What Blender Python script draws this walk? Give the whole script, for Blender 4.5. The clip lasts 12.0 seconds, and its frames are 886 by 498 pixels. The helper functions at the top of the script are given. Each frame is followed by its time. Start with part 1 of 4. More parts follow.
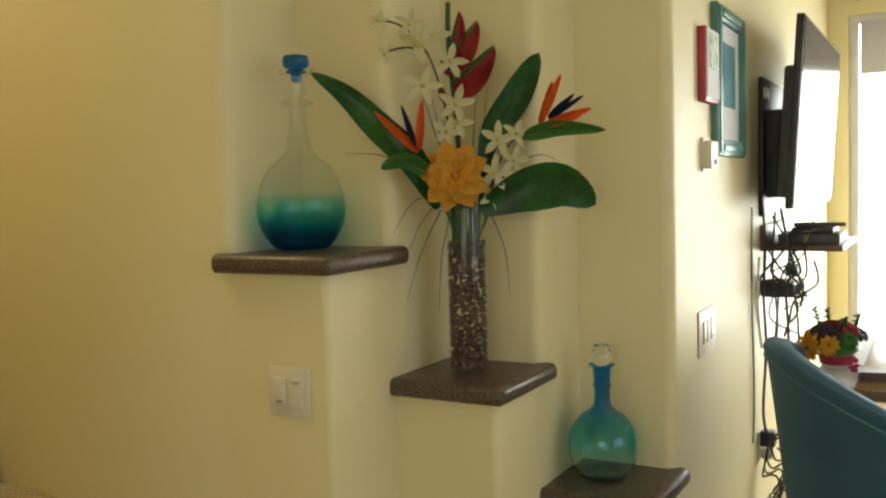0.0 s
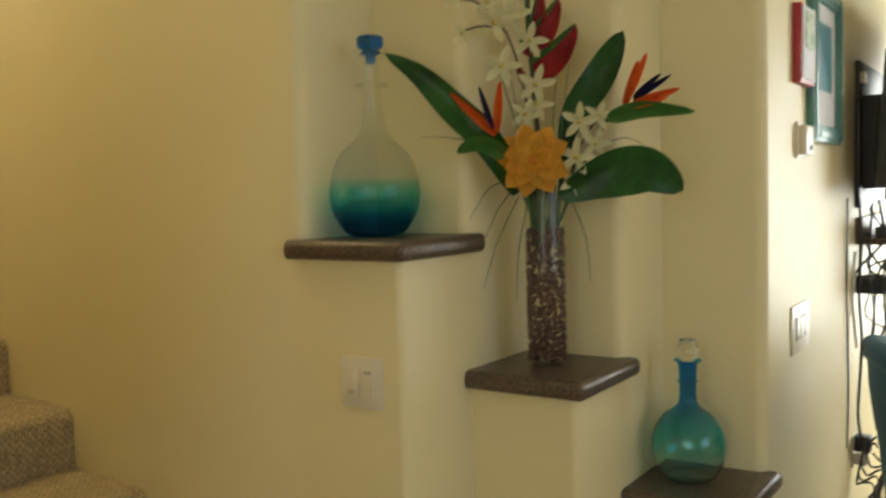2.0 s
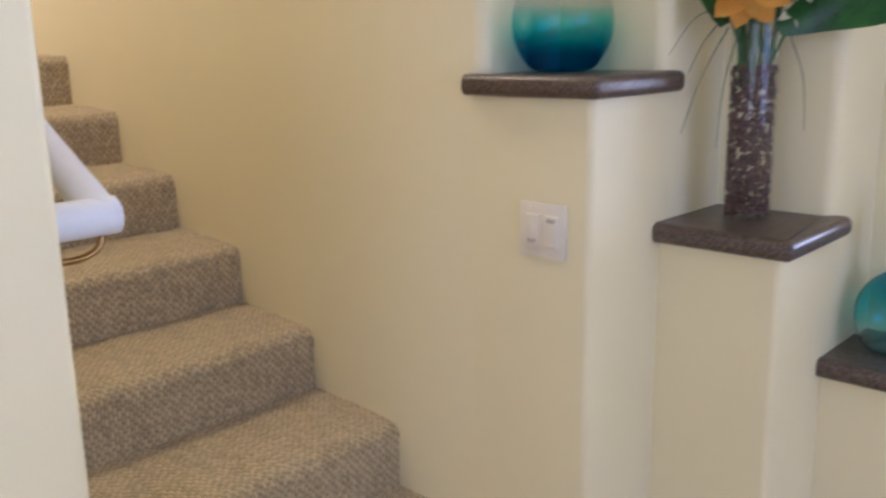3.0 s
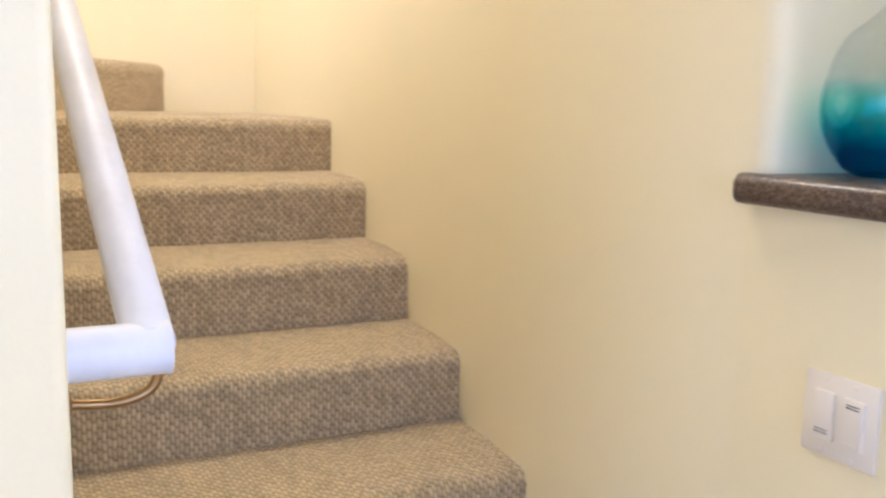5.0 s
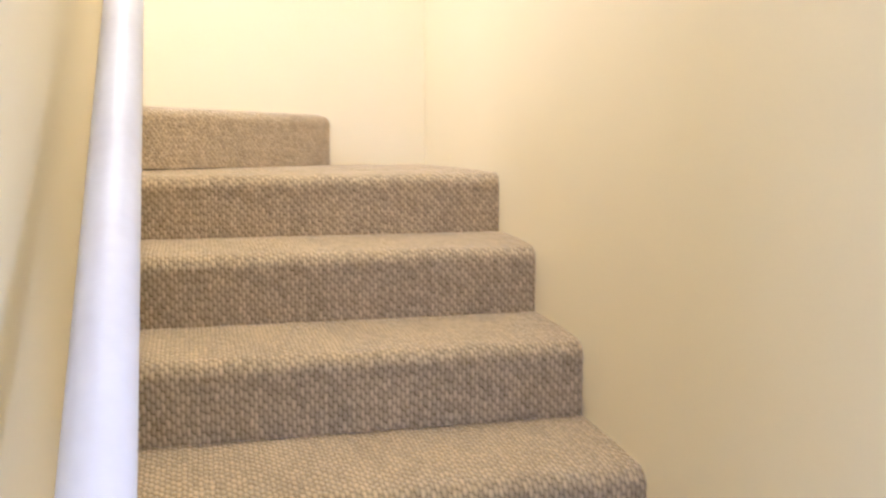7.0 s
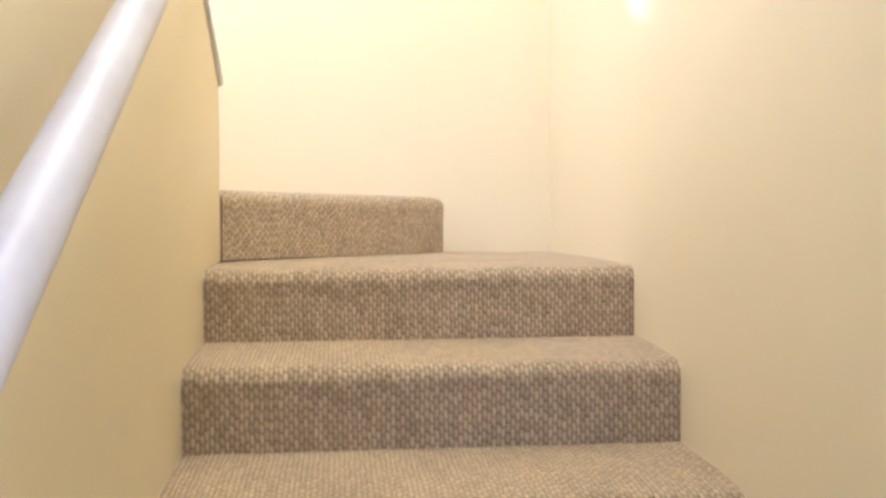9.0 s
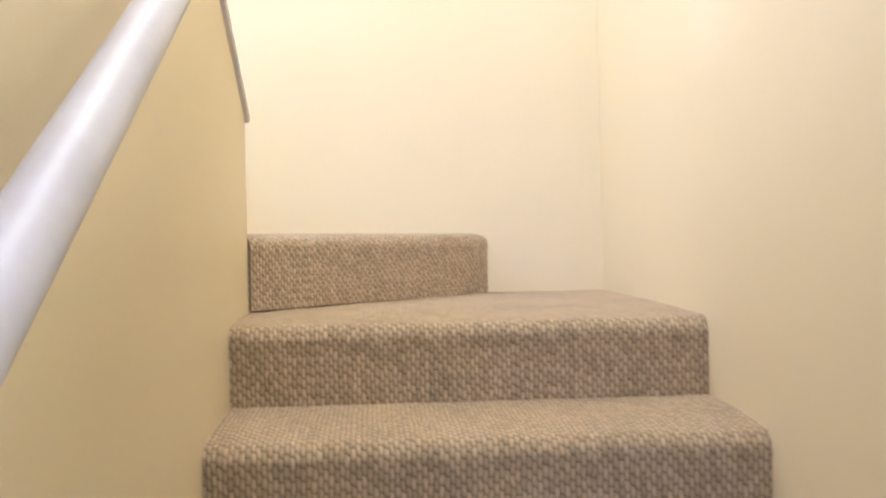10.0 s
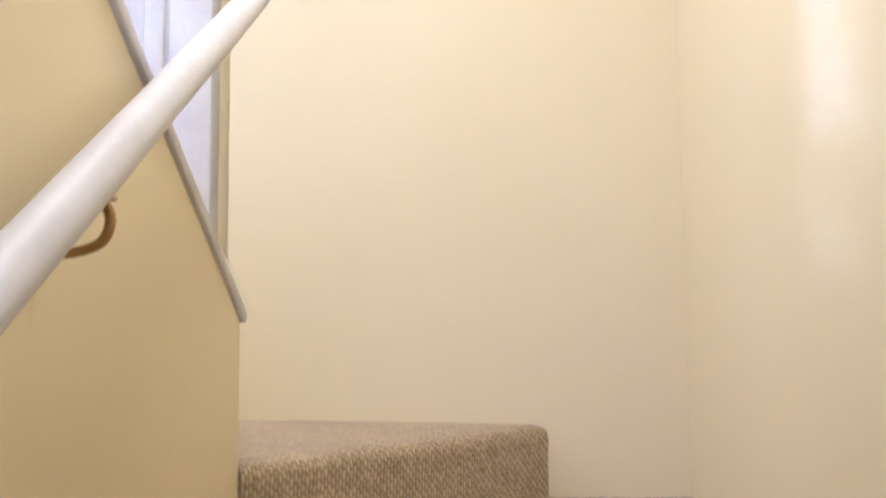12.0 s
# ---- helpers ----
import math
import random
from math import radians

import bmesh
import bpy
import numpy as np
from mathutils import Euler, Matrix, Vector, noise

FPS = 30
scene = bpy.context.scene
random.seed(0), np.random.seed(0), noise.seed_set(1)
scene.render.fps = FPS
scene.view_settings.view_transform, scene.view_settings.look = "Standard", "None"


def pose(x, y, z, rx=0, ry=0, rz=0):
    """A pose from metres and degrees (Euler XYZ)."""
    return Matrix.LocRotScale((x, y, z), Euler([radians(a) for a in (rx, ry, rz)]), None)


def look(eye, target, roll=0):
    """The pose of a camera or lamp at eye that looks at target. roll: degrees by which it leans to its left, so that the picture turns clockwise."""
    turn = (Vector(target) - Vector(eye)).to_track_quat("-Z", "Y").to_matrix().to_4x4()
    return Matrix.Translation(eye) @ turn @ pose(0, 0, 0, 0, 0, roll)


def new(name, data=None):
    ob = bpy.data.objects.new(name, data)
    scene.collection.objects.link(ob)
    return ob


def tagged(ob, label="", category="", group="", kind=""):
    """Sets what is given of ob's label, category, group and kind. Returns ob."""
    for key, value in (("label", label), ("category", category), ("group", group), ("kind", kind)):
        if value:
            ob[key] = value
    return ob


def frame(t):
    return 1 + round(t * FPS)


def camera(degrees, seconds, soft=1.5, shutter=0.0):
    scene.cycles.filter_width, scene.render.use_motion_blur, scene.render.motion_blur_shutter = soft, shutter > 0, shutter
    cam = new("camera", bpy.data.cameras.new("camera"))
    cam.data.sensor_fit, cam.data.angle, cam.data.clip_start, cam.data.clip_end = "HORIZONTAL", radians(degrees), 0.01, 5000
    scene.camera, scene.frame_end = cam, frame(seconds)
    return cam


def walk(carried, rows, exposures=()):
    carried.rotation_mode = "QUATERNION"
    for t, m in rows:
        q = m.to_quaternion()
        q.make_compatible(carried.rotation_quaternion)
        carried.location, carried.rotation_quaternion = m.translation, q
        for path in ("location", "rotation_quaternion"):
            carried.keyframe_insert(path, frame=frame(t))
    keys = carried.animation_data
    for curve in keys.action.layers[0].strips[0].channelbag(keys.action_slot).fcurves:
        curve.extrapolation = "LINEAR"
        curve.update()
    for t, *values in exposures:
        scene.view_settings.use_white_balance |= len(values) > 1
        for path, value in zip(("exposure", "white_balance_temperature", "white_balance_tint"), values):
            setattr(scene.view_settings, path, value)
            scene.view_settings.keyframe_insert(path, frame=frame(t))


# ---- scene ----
cam = camera(53.24, 12.0, soft=2.3, shutter=0.4)
PATH = [
    (0, 2.681, -1.523, 1.335, -3.79, 1.67, 29.59),
    (0.5, 2.676, -1.514, 1.335, -2.53, 1.51, 29.69),
    (1, 2.669, -1.508, 1.324, -0.41, 1.47, 29.92),
    (1.5, 2.664, -1.501, 1.336, -1.76, 1.31, 31.12),
    (2, 2.630, -1.463, 1.304, -3.75, 1.61, 34.25),
    (2.5, 2.537, -1.440, 1.283, -7.79, 1.14, 38.10),
    (3, 2.451, -1.412, 1.266, -13.09, 1.01, 42.88),
    (3.2, 2.412, -1.406, 1.267, -13.83, 1.07, 44.74),
    (4.8, 2.198, -1.011, 1.287, -8.62, -1.15, 60.61),
    (5, 2.173, -0.962, 1.281, -8.81, -1.19, 64.00),
    (5.5, 2.122, -0.902, 1.279, -8.99, -0.18, 67.83),
    (6, 2.002, -0.861, 1.298, -6.64, 0.34, 68.35),
    (6.5, 1.862, -0.816, 1.276, -4.79, 0.27, 71.60),
    (7, 1.811, -0.750, 1.309, -6.26, 0.17, 76.60),
    (7.2, 1.768, -0.712, 1.285, -4.86, -1.04, 79.75),
    (8.8, 1.475, -0.623, 1.335, -3.13, -0.20, 87.19),
    (9, 1.434, -0.625, 1.334, -1.15, 0.42, 85.42),
    (9.5, 1.339, -0.636, 1.376, 0.04, 1.75, 83.92),
    (10, 1.221, -0.638, 1.402, 0.04, 1.26, 87.68),
    (10.5, 1.058, -0.577, 1.501, -0.65, 3.06, 90.24),
    (11, 1.010, -0.547, 1.583, 1.13, -0.03, 92.61),
    (11.5, 0.929, -0.519, 1.606, 3.98, -0.86, 93.45),
    (12, 0.787, -0.522, 1.719, 4.98, 0.44, 93.21),
]
EXPOSURES = [(0.0, -1.14, 7500, -4), (1.2, -1.12, 7500, -5), (2.2, -1.3, 7500, 0), (2.5, -1.32, 7300, 2), (2.8, -0.95, 6100, 11), (3.0, -0.5, 5080, 22), (3.2, -0.34, 4980, 23), (4.8, 0.08, 4920, 22), (5.5, 0.12, 4850, 22), (7.2, 0.14, 4690, 25), (9.0, 0.02, 4600, 25), (10.0, -0.18, 4530, 26), (11.0, -0.34, 4480, 27), (12.0, -0.68, 4570, 27)]
walk(cam, [(t, pose(x, y, z, 90 + p, r, h)) for t, x, y, z, p, r, h in PATH], EXPOSURES)

# ---- light ----
world = bpy.data.worlds.new("sky")
scene.world = world
world.use_nodes = True
wn = world.node_tree.nodes
sky = wn.new("ShaderNodeTexSky")
sky.sky_type = 'NISHITA'
sky.sun_disc = False
sky.sun_elevation, sky.sun_rotation = radians(50), radians(60)
world.node_tree.links.new(sky.outputs[0], wn["Background"].inputs[0])
wn["Background"].inputs[1].default_value = 0.12


def window_light(name, m, sx, sy, watts, colour):
    """Daylight that enters by a window's opening."""
    d = bpy.data.lights.new(name, 'AREA')
    d.shape, d.size, d.size_y, d.energy, d.color = 'RECTANGLE', sx, sy, watts, colour
    ob = new(name, d)
    ob.matrix_world = m
    return ob


DAY = (0.79, 0.84, 1.0)
window_light("patio_daylight", look((3.70, 4.50, 1.20), (3.70, 0.0, 1.0)), 3.0, 2.1, 370, DAY)
window_light("front_daylight", look((6.66, -0.9, 1.55), (1.0, -0.9, 1.2)), 2.8, 1.8, 92, (0.50, 0.62, 1.0))
# fill from the south, added to brighten the north wall and plinth fronts
window_light("south_fill_light", look((3.0, -4.26, 1.5), (3.0, 0.0, 1.2)), 2.2, 1.6, 45, (0.97, 0.96, 1.0))
window_light("stair_daylight", look((-0.88, -2.24, 2.97), (-0.9, -0.2, 2.2)), 0.8, 1.1, 30, (1.0, 0.95, 0.88))
# added narrow-beam lamp that throws the pale upright streak onto the north wall
shaft = window_light("wall_streak_lamp", look((-0.572, -2.16, 2.87), (-0.572, 0.0, 2.36)), 0.04, 0.95, 0.5, (0.62, 0.73, 1.0))
shaft.data.spread = radians(9)
# unseen warm lamp over the stair, added for the yellow tone of the walls
lamp = bpy.data.lights.new("warm_fill_lamp", 'AREA')
lamp.shape, lamp.size, lamp.energy, lamp.color = 'DISK', 0.34, 48, (1.0, 0.81, 0.48)
new("warm_fill_lamp", lamp).matrix_world = look((-0.30, -0.75, 3.57), (-0.30, -0.75, 0))


# ---- materials ----
def material(name, base=(0.8, 0.8, 0.8), rough=0.5, metal=0.0):
    m = bpy.data.materials.new(name)
    m.use_nodes = True
    b = m.node_tree.nodes["Principled BSDF"]
    b.inputs["Base Color"].default_value = (*base, 1)
    b.inputs["Roughness"].default_value = rough
    b.inputs["Metallic"].default_value = metal
    return m, m.node_tree.nodes, m.node_tree.links, b


def varied(name, a, b_, rough=0.5, scale=4.0, fine=120.0, bump=0.1, dist=0.002, metal=0.0, random_tint=0.0, coords="Object"):
    """Paint or cloth: two colours mixed at a large and a small scale, with a fine relief."""
    m, n, l, p = material(name, a, rough, metal)
    tc = n.new("ShaderNodeTexCoord")
    big, small = n.new("ShaderNodeTexNoise"), n.new("ShaderNodeTexNoise")
    big.inputs["Scale"].default_value, small.inputs["Scale"].default_value = scale, fine
    big.inputs["Detail"].default_value = 3
    for t in (big, small):
        l.new(tc.outputs[coords], t.inputs["Vector"])
    add = n.new("ShaderNodeMath")
    add.operation = 'MULTIPLY_ADD'
    l.new(small.outputs["Fac"], add.inputs[0])
    add.inputs[1].default_value = 0.35
    l.new(big.outputs["Fac"], add.inputs[2])
    ramp = n.new("ShaderNodeMapRange")
    ramp.inputs[1].default_value, ramp.inputs[2].default_value = 0.45, 0.9
    l.new(add.outputs[0], ramp.inputs[0])
    mix = n.new("ShaderNodeMix")
    mix.data_type = 'RGBA'
    mix.inputs["A"].default_value, mix.inputs["B"].default_value = (*a, 1), (*b_, 1)
    l.new(ramp.outputs[0], mix.inputs["Factor"])
    out = mix.outputs["Result"]
    if random_tint:
        oi, hs = n.new("ShaderNodeNewGeometry"), n.new("ShaderNodeHueSaturation")
        mr = n.new("ShaderNodeMapRange")
        mr.inputs[3].default_value, mr.inputs[4].default_value = 1 - random_tint, 1 + random_tint
        l.new(oi.outputs["Random Per Island"], mr.inputs[0])
        l.new(mr.outputs[0], hs.inputs["Value"])
        l.new(out, hs.inputs["Color"])
        out = hs.outputs["Color"]
    l.new(out, p.inputs["Base Color"])
    if bump:
        bm_ = n.new("ShaderNodeBump")
        bm_.inputs["Strength"].default_value, bm_.inputs["Distance"].default_value = bump, dist
        l.new(small.outputs["Fac"], bm_.inputs["Height"])
        l.new(bm_.outputs[0], p.inputs["Normal"])
    return m


PAINT = varied("cream_wall_paint", (0.80, 0.70, 0.435), (0.77, 0.667, 0.40), 0.50, 1.3, 160, 0.12, 0.0012)
CEIL = varied("ceiling_paint", (0.80, 0.76, 0.66), (0.77, 0.73, 0.62), 0.7, 2, 200, 0.1, 0.001)
WHITE = varied("white_gloss_paint", (0.69, 0.68, 0.68), (0.61, 0.59, 0.59), 0.52, 9, 60, 0.05, 0.001)
WHITE_PLASTIC = varied("white_plastic", (0.76, 0.69, 0.57), (0.73, 0.66, 0.54), 0.35, 20, 300, 0.02, 0.0005)
BRASS = varied("antique_brass", (0.42, 0.27, 0.11), (0.30, 0.18, 0.07), 0.33, 30, 200, 0.05, 0.0005, 1.0)
BLACK = varied("black_plastic", (0.02, 0.02, 0.024), (0.03, 0.03, 0.034), 0.4, 20, 300, 0.05, 0.0005)
CHARCOAL = varied("charcoal_plastic", (0.05, 0.05, 0.055), (0.07, 0.07, 0.075), 0.5, 20, 300, 0.05, 0.0005)
DARKWOOD = varied("dark_wood", (0.08, 0.05, 0.035), (0.13, 0.08, 0.05), 0.4, 6, 90, 0.1, 0.001)
TABLEWOOD = varied("table_wood", (0.30, 0.18, 0.10), (0.22, 0.13, 0.07), 0.3, 5, 70, 0.05, 0.001)
TEAL_CLOTH = varied("teal_upholstery", (0.028, 0.092, 0.165), (0.040, 0.12, 0.20), 0.75, 5, 500, 0.35, 0.0015)
PIPING = varied("teal_piping", (0.08, 0.19, 0.26), (0.06, 0.16, 0.22), 0.7, 5, 400, 0.2, 0.001)
GREEN_WOOD = varied("green_painted_wood", (0.06, 0.20, 0.19), (0.10, 0.27, 0.24), 0.35, 9, 80, 0.15, 0.001)
RED_PAINT = varied("red_lacquer", (0.42, 0.03, 0.05), (0.34, 0.025, 0.04), 0.4, 9, 80, 0.05, 0.001)
PAPER = varied("mat_board", (0.72, 0.72, 0.76), (0.68, 0.68, 0.73), 0.7, 20, 200, 0.02, 0.0005)
ART = varied("sea_print", (0.03, 0.16, 0.26), (0.06, 0.30, 0.33), 0.3, 7, 40, 0.0)
ART2 = varied("green_print", (0.75, 0.74, 0.68), (0.10, 0.32, 0.12), 0.4, 28, 80, 0.0)
LEAF = varied("glossy_leaf", (0.010, 0.062, 0.016), (0.050, 0.21, 0.035), 0.28, 11, 140, 0.15, 0.001)
BEAK = varied("green_bract", (0.06, 0.22, 0.05), (0.16, 0.32, 0.09), 0.4, 20, 90, 0.1, 0.001)
GRASS = varied("dark_grass_blade", (0.035, 0.06, 0.02), (0.06, 0.09, 0.03), 0.5, 20, 90, 0.0)
ORANGE = varied("orange_sepal", (0.80, 0.10, 0.03), (0.85, 0.22, 0.04), 0.45, 30, 120, 0.1, 0.001)
INDIGO = varied("indigo_petal", (0.02, 0.018, 0.09), (0.03, 0.02, 0.05), 0.45, 30, 120, 0.1, 0.001)
RED_BRACT = varied("red_bract", (0.24, 0.010, 0.016), (0.52, 0.040, 0.045), 0.38, 22, 120, 0.1, 0.001)
IVORY = varied("ivory_petal", (0.88, 0.84, 0.62), (0.82, 0.77, 0.44), 0.5, 30, 150, 0.1, 0.001)
YELLOW = varied("golden_petal", (0.86, 0.50, 0.06), (0.82, 0.37, 0.035), 0.5, 25, 130, 0.1, 0.001, 0.0, 0.14)
THROAT = varied("pale_yellow_throat", (0.72, 0.62, 0.22), (0.60, 0.46, 0.12), 0.55, 40, 200, 0.2, 0.001)
POLLEN = varied("orange_centre", (0.65, 0.22, 0.03), (0.50, 0.14, 0.02), 0.6, 40, 200, 0.2, 0.001)
STEM = varied("green_stem", (0.03, 0.08, 0.025), (0.05, 0.11, 0.03), 0.45, 30, 120, 0.1, 0.001)
TWIG = varied("brown_twig", (0.06, 0.035, 0.02), (0.09, 0.05, 0.03), 0.6, 30, 120, 0.1, 0.001)
PEBBLE = varied("mixed_pebbles", (0.062, 0.026, 0.023), (0.16, 0.076, 0.068), 0.45, 45, 160, 0.1, 0.001, 0.0, 0.62)
MAGENTA = varied("magenta_ribbon", (0.55, 0.03, 0.16), (0.45, 0.02, 0.12), 0.4, 20, 90, 0.1, 0.001)
SCARLET = varied("scarlet_petal", (0.75, 0.06, 0.03), (0.62, 0.04, 0.03), 0.5, 20, 90, 0.1, 0.001)
PLUM = varied("plum_petal", (0.05, 0.025, 0.06), (0.09, 0.03, 0.08), 0.5, 20, 90, 0.1, 0.001)
BOOK = varied("brown_cover", (0.09, 0.05, 0.045), (0.12, 0.07, 0.06), 0.5, 20, 90, 0.1, 0.001)
SCREEN, _n, _l, _p = material("tv_screen", (0.012, 0.013, 0.018), 0.12)
CURTAIN = varied("sheer_blind", (0.55, 0.53, 0.62), (0.50, 0.48, 0.58), 0.8, 3, 150, 0.1, 0.001)


def granite():
    m, n, l, p = material("brown_granite", (0.1, 0.07, 0.05), 0.33)
    tc = n.new("ShaderNodeTexCoord")
    vo, no, fi = n.new("ShaderNodeTexVoronoi"), n.new("ShaderNodeTexNoise"), n.new("ShaderNodeTexNoise")
    vo.inputs["Scale"].default_value, no.inputs["Scale"].default_value, fi.inputs["Scale"].default_value = 330, 80, 500
    no.inputs["Detail"].default_value = 5
    for t in (vo, no, fi):
        l.new(tc.outputs["Object"], t.inputs["Vector"])
    sep = n.new("ShaderNodeSeparateColor")
    l.new(vo.outputs["Color"], sep.inputs[0])
    mx = n.new("ShaderNodeMath")
    mx.operation = 'MULTIPLY_ADD'
    l.new(no.outputs["Fac"], mx.inputs[0])
    mx.inputs[1].default_value = 0.9
    l.new(sep.outputs[0], mx.inputs[2])
    r = n.new("ShaderNodeValToRGB")
    e = r.color_ramp.elements
    e[0].position, e[0].color = 0.42, (0.045, 0.031, 0.023, 1)
    e[1].position, e[1].color = 1.0, (0.16, 0.11, 0.078, 1)
    for pos, c in ((0.72, (0.095, 0.065, 0.047, 1)),):
        k = e.new(pos)
        k.color = c
    sc = n.new("ShaderNodeMath")
    sc.operation = 'MULTIPLY'
    sc.inputs[1].default_value = 0.72
    l.new(mx.outputs[0], sc.inputs[0])
    l.new(sc.outputs[0], r.inputs[0])
    l.new(r.outputs[0], p.inputs["Base Color"])
    b = n.new("ShaderNodeBump")
    b.inputs["Strength"].default_value, b.inputs["Distance"].default_value = 0.05, 0.0006
    l.new(fi.outputs["Fac"], b.inputs["Height"])
    l.new(b.outputs[0], p.inputs["Normal"])
    return m


def carpet(name):
    """Looped wool carpet: staggered loops over UVs in metres, with the shade between loops put into the colour."""
    m, n, l, p = material(name, (0.4, 0.32, 0.22), 0.95)
    p.inputs["Specular IOR Level"].default_value = 0.1
    p.inputs["Sheen Weight"].default_value = 0.55
    p.inputs["Sheen Roughness"].default_value = 0.45
    p.inputs["Sheen Tint"].default_value = (1.0, 0.9, 0.74, 1)
    uv = n.new("ShaderNodeTexCoord")
    wob = n.new("ShaderNodeTexNoise")
    wob.inputs["Scale"].default_value = 45
    l.new(uv.outputs["UV"], wob.inputs["Vector"])
    vm = n.new("ShaderNodeVectorMath")
    vm.operation = 'MULTIPLY_ADD'
    l.new(wob.outputs["Color"], vm.inputs[0])
    vm.inputs[1].default_value = (0.013, 0.008, 0)
    l.new(uv.outputs["UV"], vm.inputs[2])
    def calc(op, x, y=0.0, z=0.0):
        q = n.new("ShaderNodeMath")
        q.operation = op
        for i, w in enumerate((x, y, z)):
            if isinstance(w, (int, float)):
                q.inputs[i].default_value = w
            else:
                l.new(w, q.inputs[i])
        return q.outputs[0]

    xy = n.new("ShaderNodeSeparateXYZ")
    l.new(vm.outputs[0], xy.inputs[0])
    col = calc('DIVIDE', xy.outputs[1], 0.0096)
    line = calc('FLOOR', col)
    across = calc('SUBTRACT', calc('FRACT', col), 0.5)
    slip = n.new("ShaderNodeTexWhiteNoise")
    slip.noise_dimensions = '1D'
    l.new(line, slip.inputs["W"])
    along = calc('MULTIPLY_ADD', line, 0.5, calc('DIVIDE', xy.outputs[0], 0.0222))
    along = calc('MULTIPLY_ADD', slip.outputs["Value"], 0.28, along)
    along = calc('MULTIPLY_ADD', across, 0.12, along)
    cell = calc('FLOOR', along)
    along = calc('SUBTRACT', calc('FRACT', along), 0.5)
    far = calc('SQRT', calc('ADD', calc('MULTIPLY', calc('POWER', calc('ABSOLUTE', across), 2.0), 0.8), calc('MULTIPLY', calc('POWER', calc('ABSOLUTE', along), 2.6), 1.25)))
    # leans the falloff, so each loop is painted lit at one end, shaded at the other
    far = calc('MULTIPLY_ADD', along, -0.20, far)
    pick, rnd = n.new("ShaderNodeCombineXYZ"), n.new("ShaderNodeTexWhiteNoise")
    rnd.noise_dimensions = '2D'
    l.new(line, pick.inputs[0])
    l.new(cell, pick.inputs[1])
    l.new(pick.outputs[0], rnd.inputs["Vector"])
    # pale loop crowns to dark gaps: crease shade painted into the base colour
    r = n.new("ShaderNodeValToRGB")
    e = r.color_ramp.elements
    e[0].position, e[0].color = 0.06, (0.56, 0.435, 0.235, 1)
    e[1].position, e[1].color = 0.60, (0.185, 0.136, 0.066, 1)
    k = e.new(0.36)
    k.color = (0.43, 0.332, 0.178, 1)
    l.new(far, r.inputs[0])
    no, fi = n.new("ShaderNodeTexNoise"), n.new("ShaderNodeTexNoise")
    no.inputs["Scale"].default_value, fi.inputs["Scale"].default_value = 5, 900
    l.new(uv.outputs["UV"], no.inputs["Vector"])
    l.new(uv.outputs["UV"], fi.inputs["Vector"])
    tone = n.new("ShaderNodeMath")
    tone.operation = 'MULTIPLY_ADD'
    l.new(rnd.outputs["Value"], tone.inputs[0])
    tone.inputs[1].default_value = 0.62
    l.new(no.outputs["Fac"], tone.inputs[2])
    hs = n.new("ShaderNodeHueSaturation")
    mr = n.new("ShaderNodeMapRange")
    mr.inputs[1].default_value, mr.inputs[2].default_value = 0.3, 1.15
    mr.inputs[3].default_value, mr.inputs[4].default_value = 0.76, 1.24
    l.new(tone.outputs[0], mr.inputs[0])
    l.new(mr.outputs[0], hs.inputs["Value"])
    l.new(r.outputs[0], hs.inputs["Color"])
    l.new(hs.outputs[0], p.inputs["Base Color"])
    hh = n.new("ShaderNodeMath")
    hh.operation = 'MULTIPLY_ADD'
    l.new(fi.outputs["Fac"], hh.inputs[0])
    hh.inputs[1].default_value = 0.25
    inv = n.new("ShaderNodeMath")
    inv.operation = 'SUBTRACT'
    inv.inputs[0].default_value = 1.0
    l.new(far, inv.inputs[1])
    l.new(inv.outputs[0], hh.inputs[2])
    b = n.new("ShaderNodeBump")
    b.inputs["Strength"].default_value, b.inputs["Distance"].default_value = 0.8, 0.007
    l.new(hh.outputs[0], b.inputs["Height"])
    l.new(b.outputs[0], p.inputs["Normal"])
    return m


def glass(name, stops, z0, z1):
    """Blown glass whose colour changes with height (object z from z0 to z1)."""
    m, n, l, p = material(name, (1, 1, 1), 0.02)
    p.inputs["Transmission Weight"].default_value = 1.0
    p.inputs["IOR"].default_value = 1.45
    tc, sx = n.new("ShaderNodeTexCoord"), n.new("ShaderNodeSeparateXYZ")
    l.new(tc.outputs["Object"], sx.inputs[0])
    no = n.new("ShaderNodeTexNoise")
    no.inputs["Scale"].default_value = 40
    l.new(tc.outputs["Object"], no.inputs["Vector"])
    wob = n.new("ShaderNodeMath")
    wob.operation = 'MULTIPLY_ADD'
    l.new(no.outputs["Fac"], wob.inputs[0])
    wob.inputs[1].default_value = (z1 - z0) * 0.06
    l.new(sx.outputs[2], wob.inputs[2])
    mr = n.new("ShaderNodeMapRange")
    mr.inputs[1].default_value, mr.inputs[2].default_value = z0, z1
    l.new(wob.outputs[0], mr.inputs[0])
    r = n.new("ShaderNodeValToRGB")
    e = r.color_ramp.elements
    e[0].position, e[0].color = stops[0][0], (*stops[0][1], 1)
    e[1].position, e[1].color = stops[-1][0], (*stops[-1][1], 1)
    for pos, c in stops[1:-1]:
        k = e.new(pos)
        k.color = (*c, 1)
    l.new(mr.outputs[0], r.inputs[0])
    l.new(r.outputs[0], p.inputs["Base Color"])
    return m


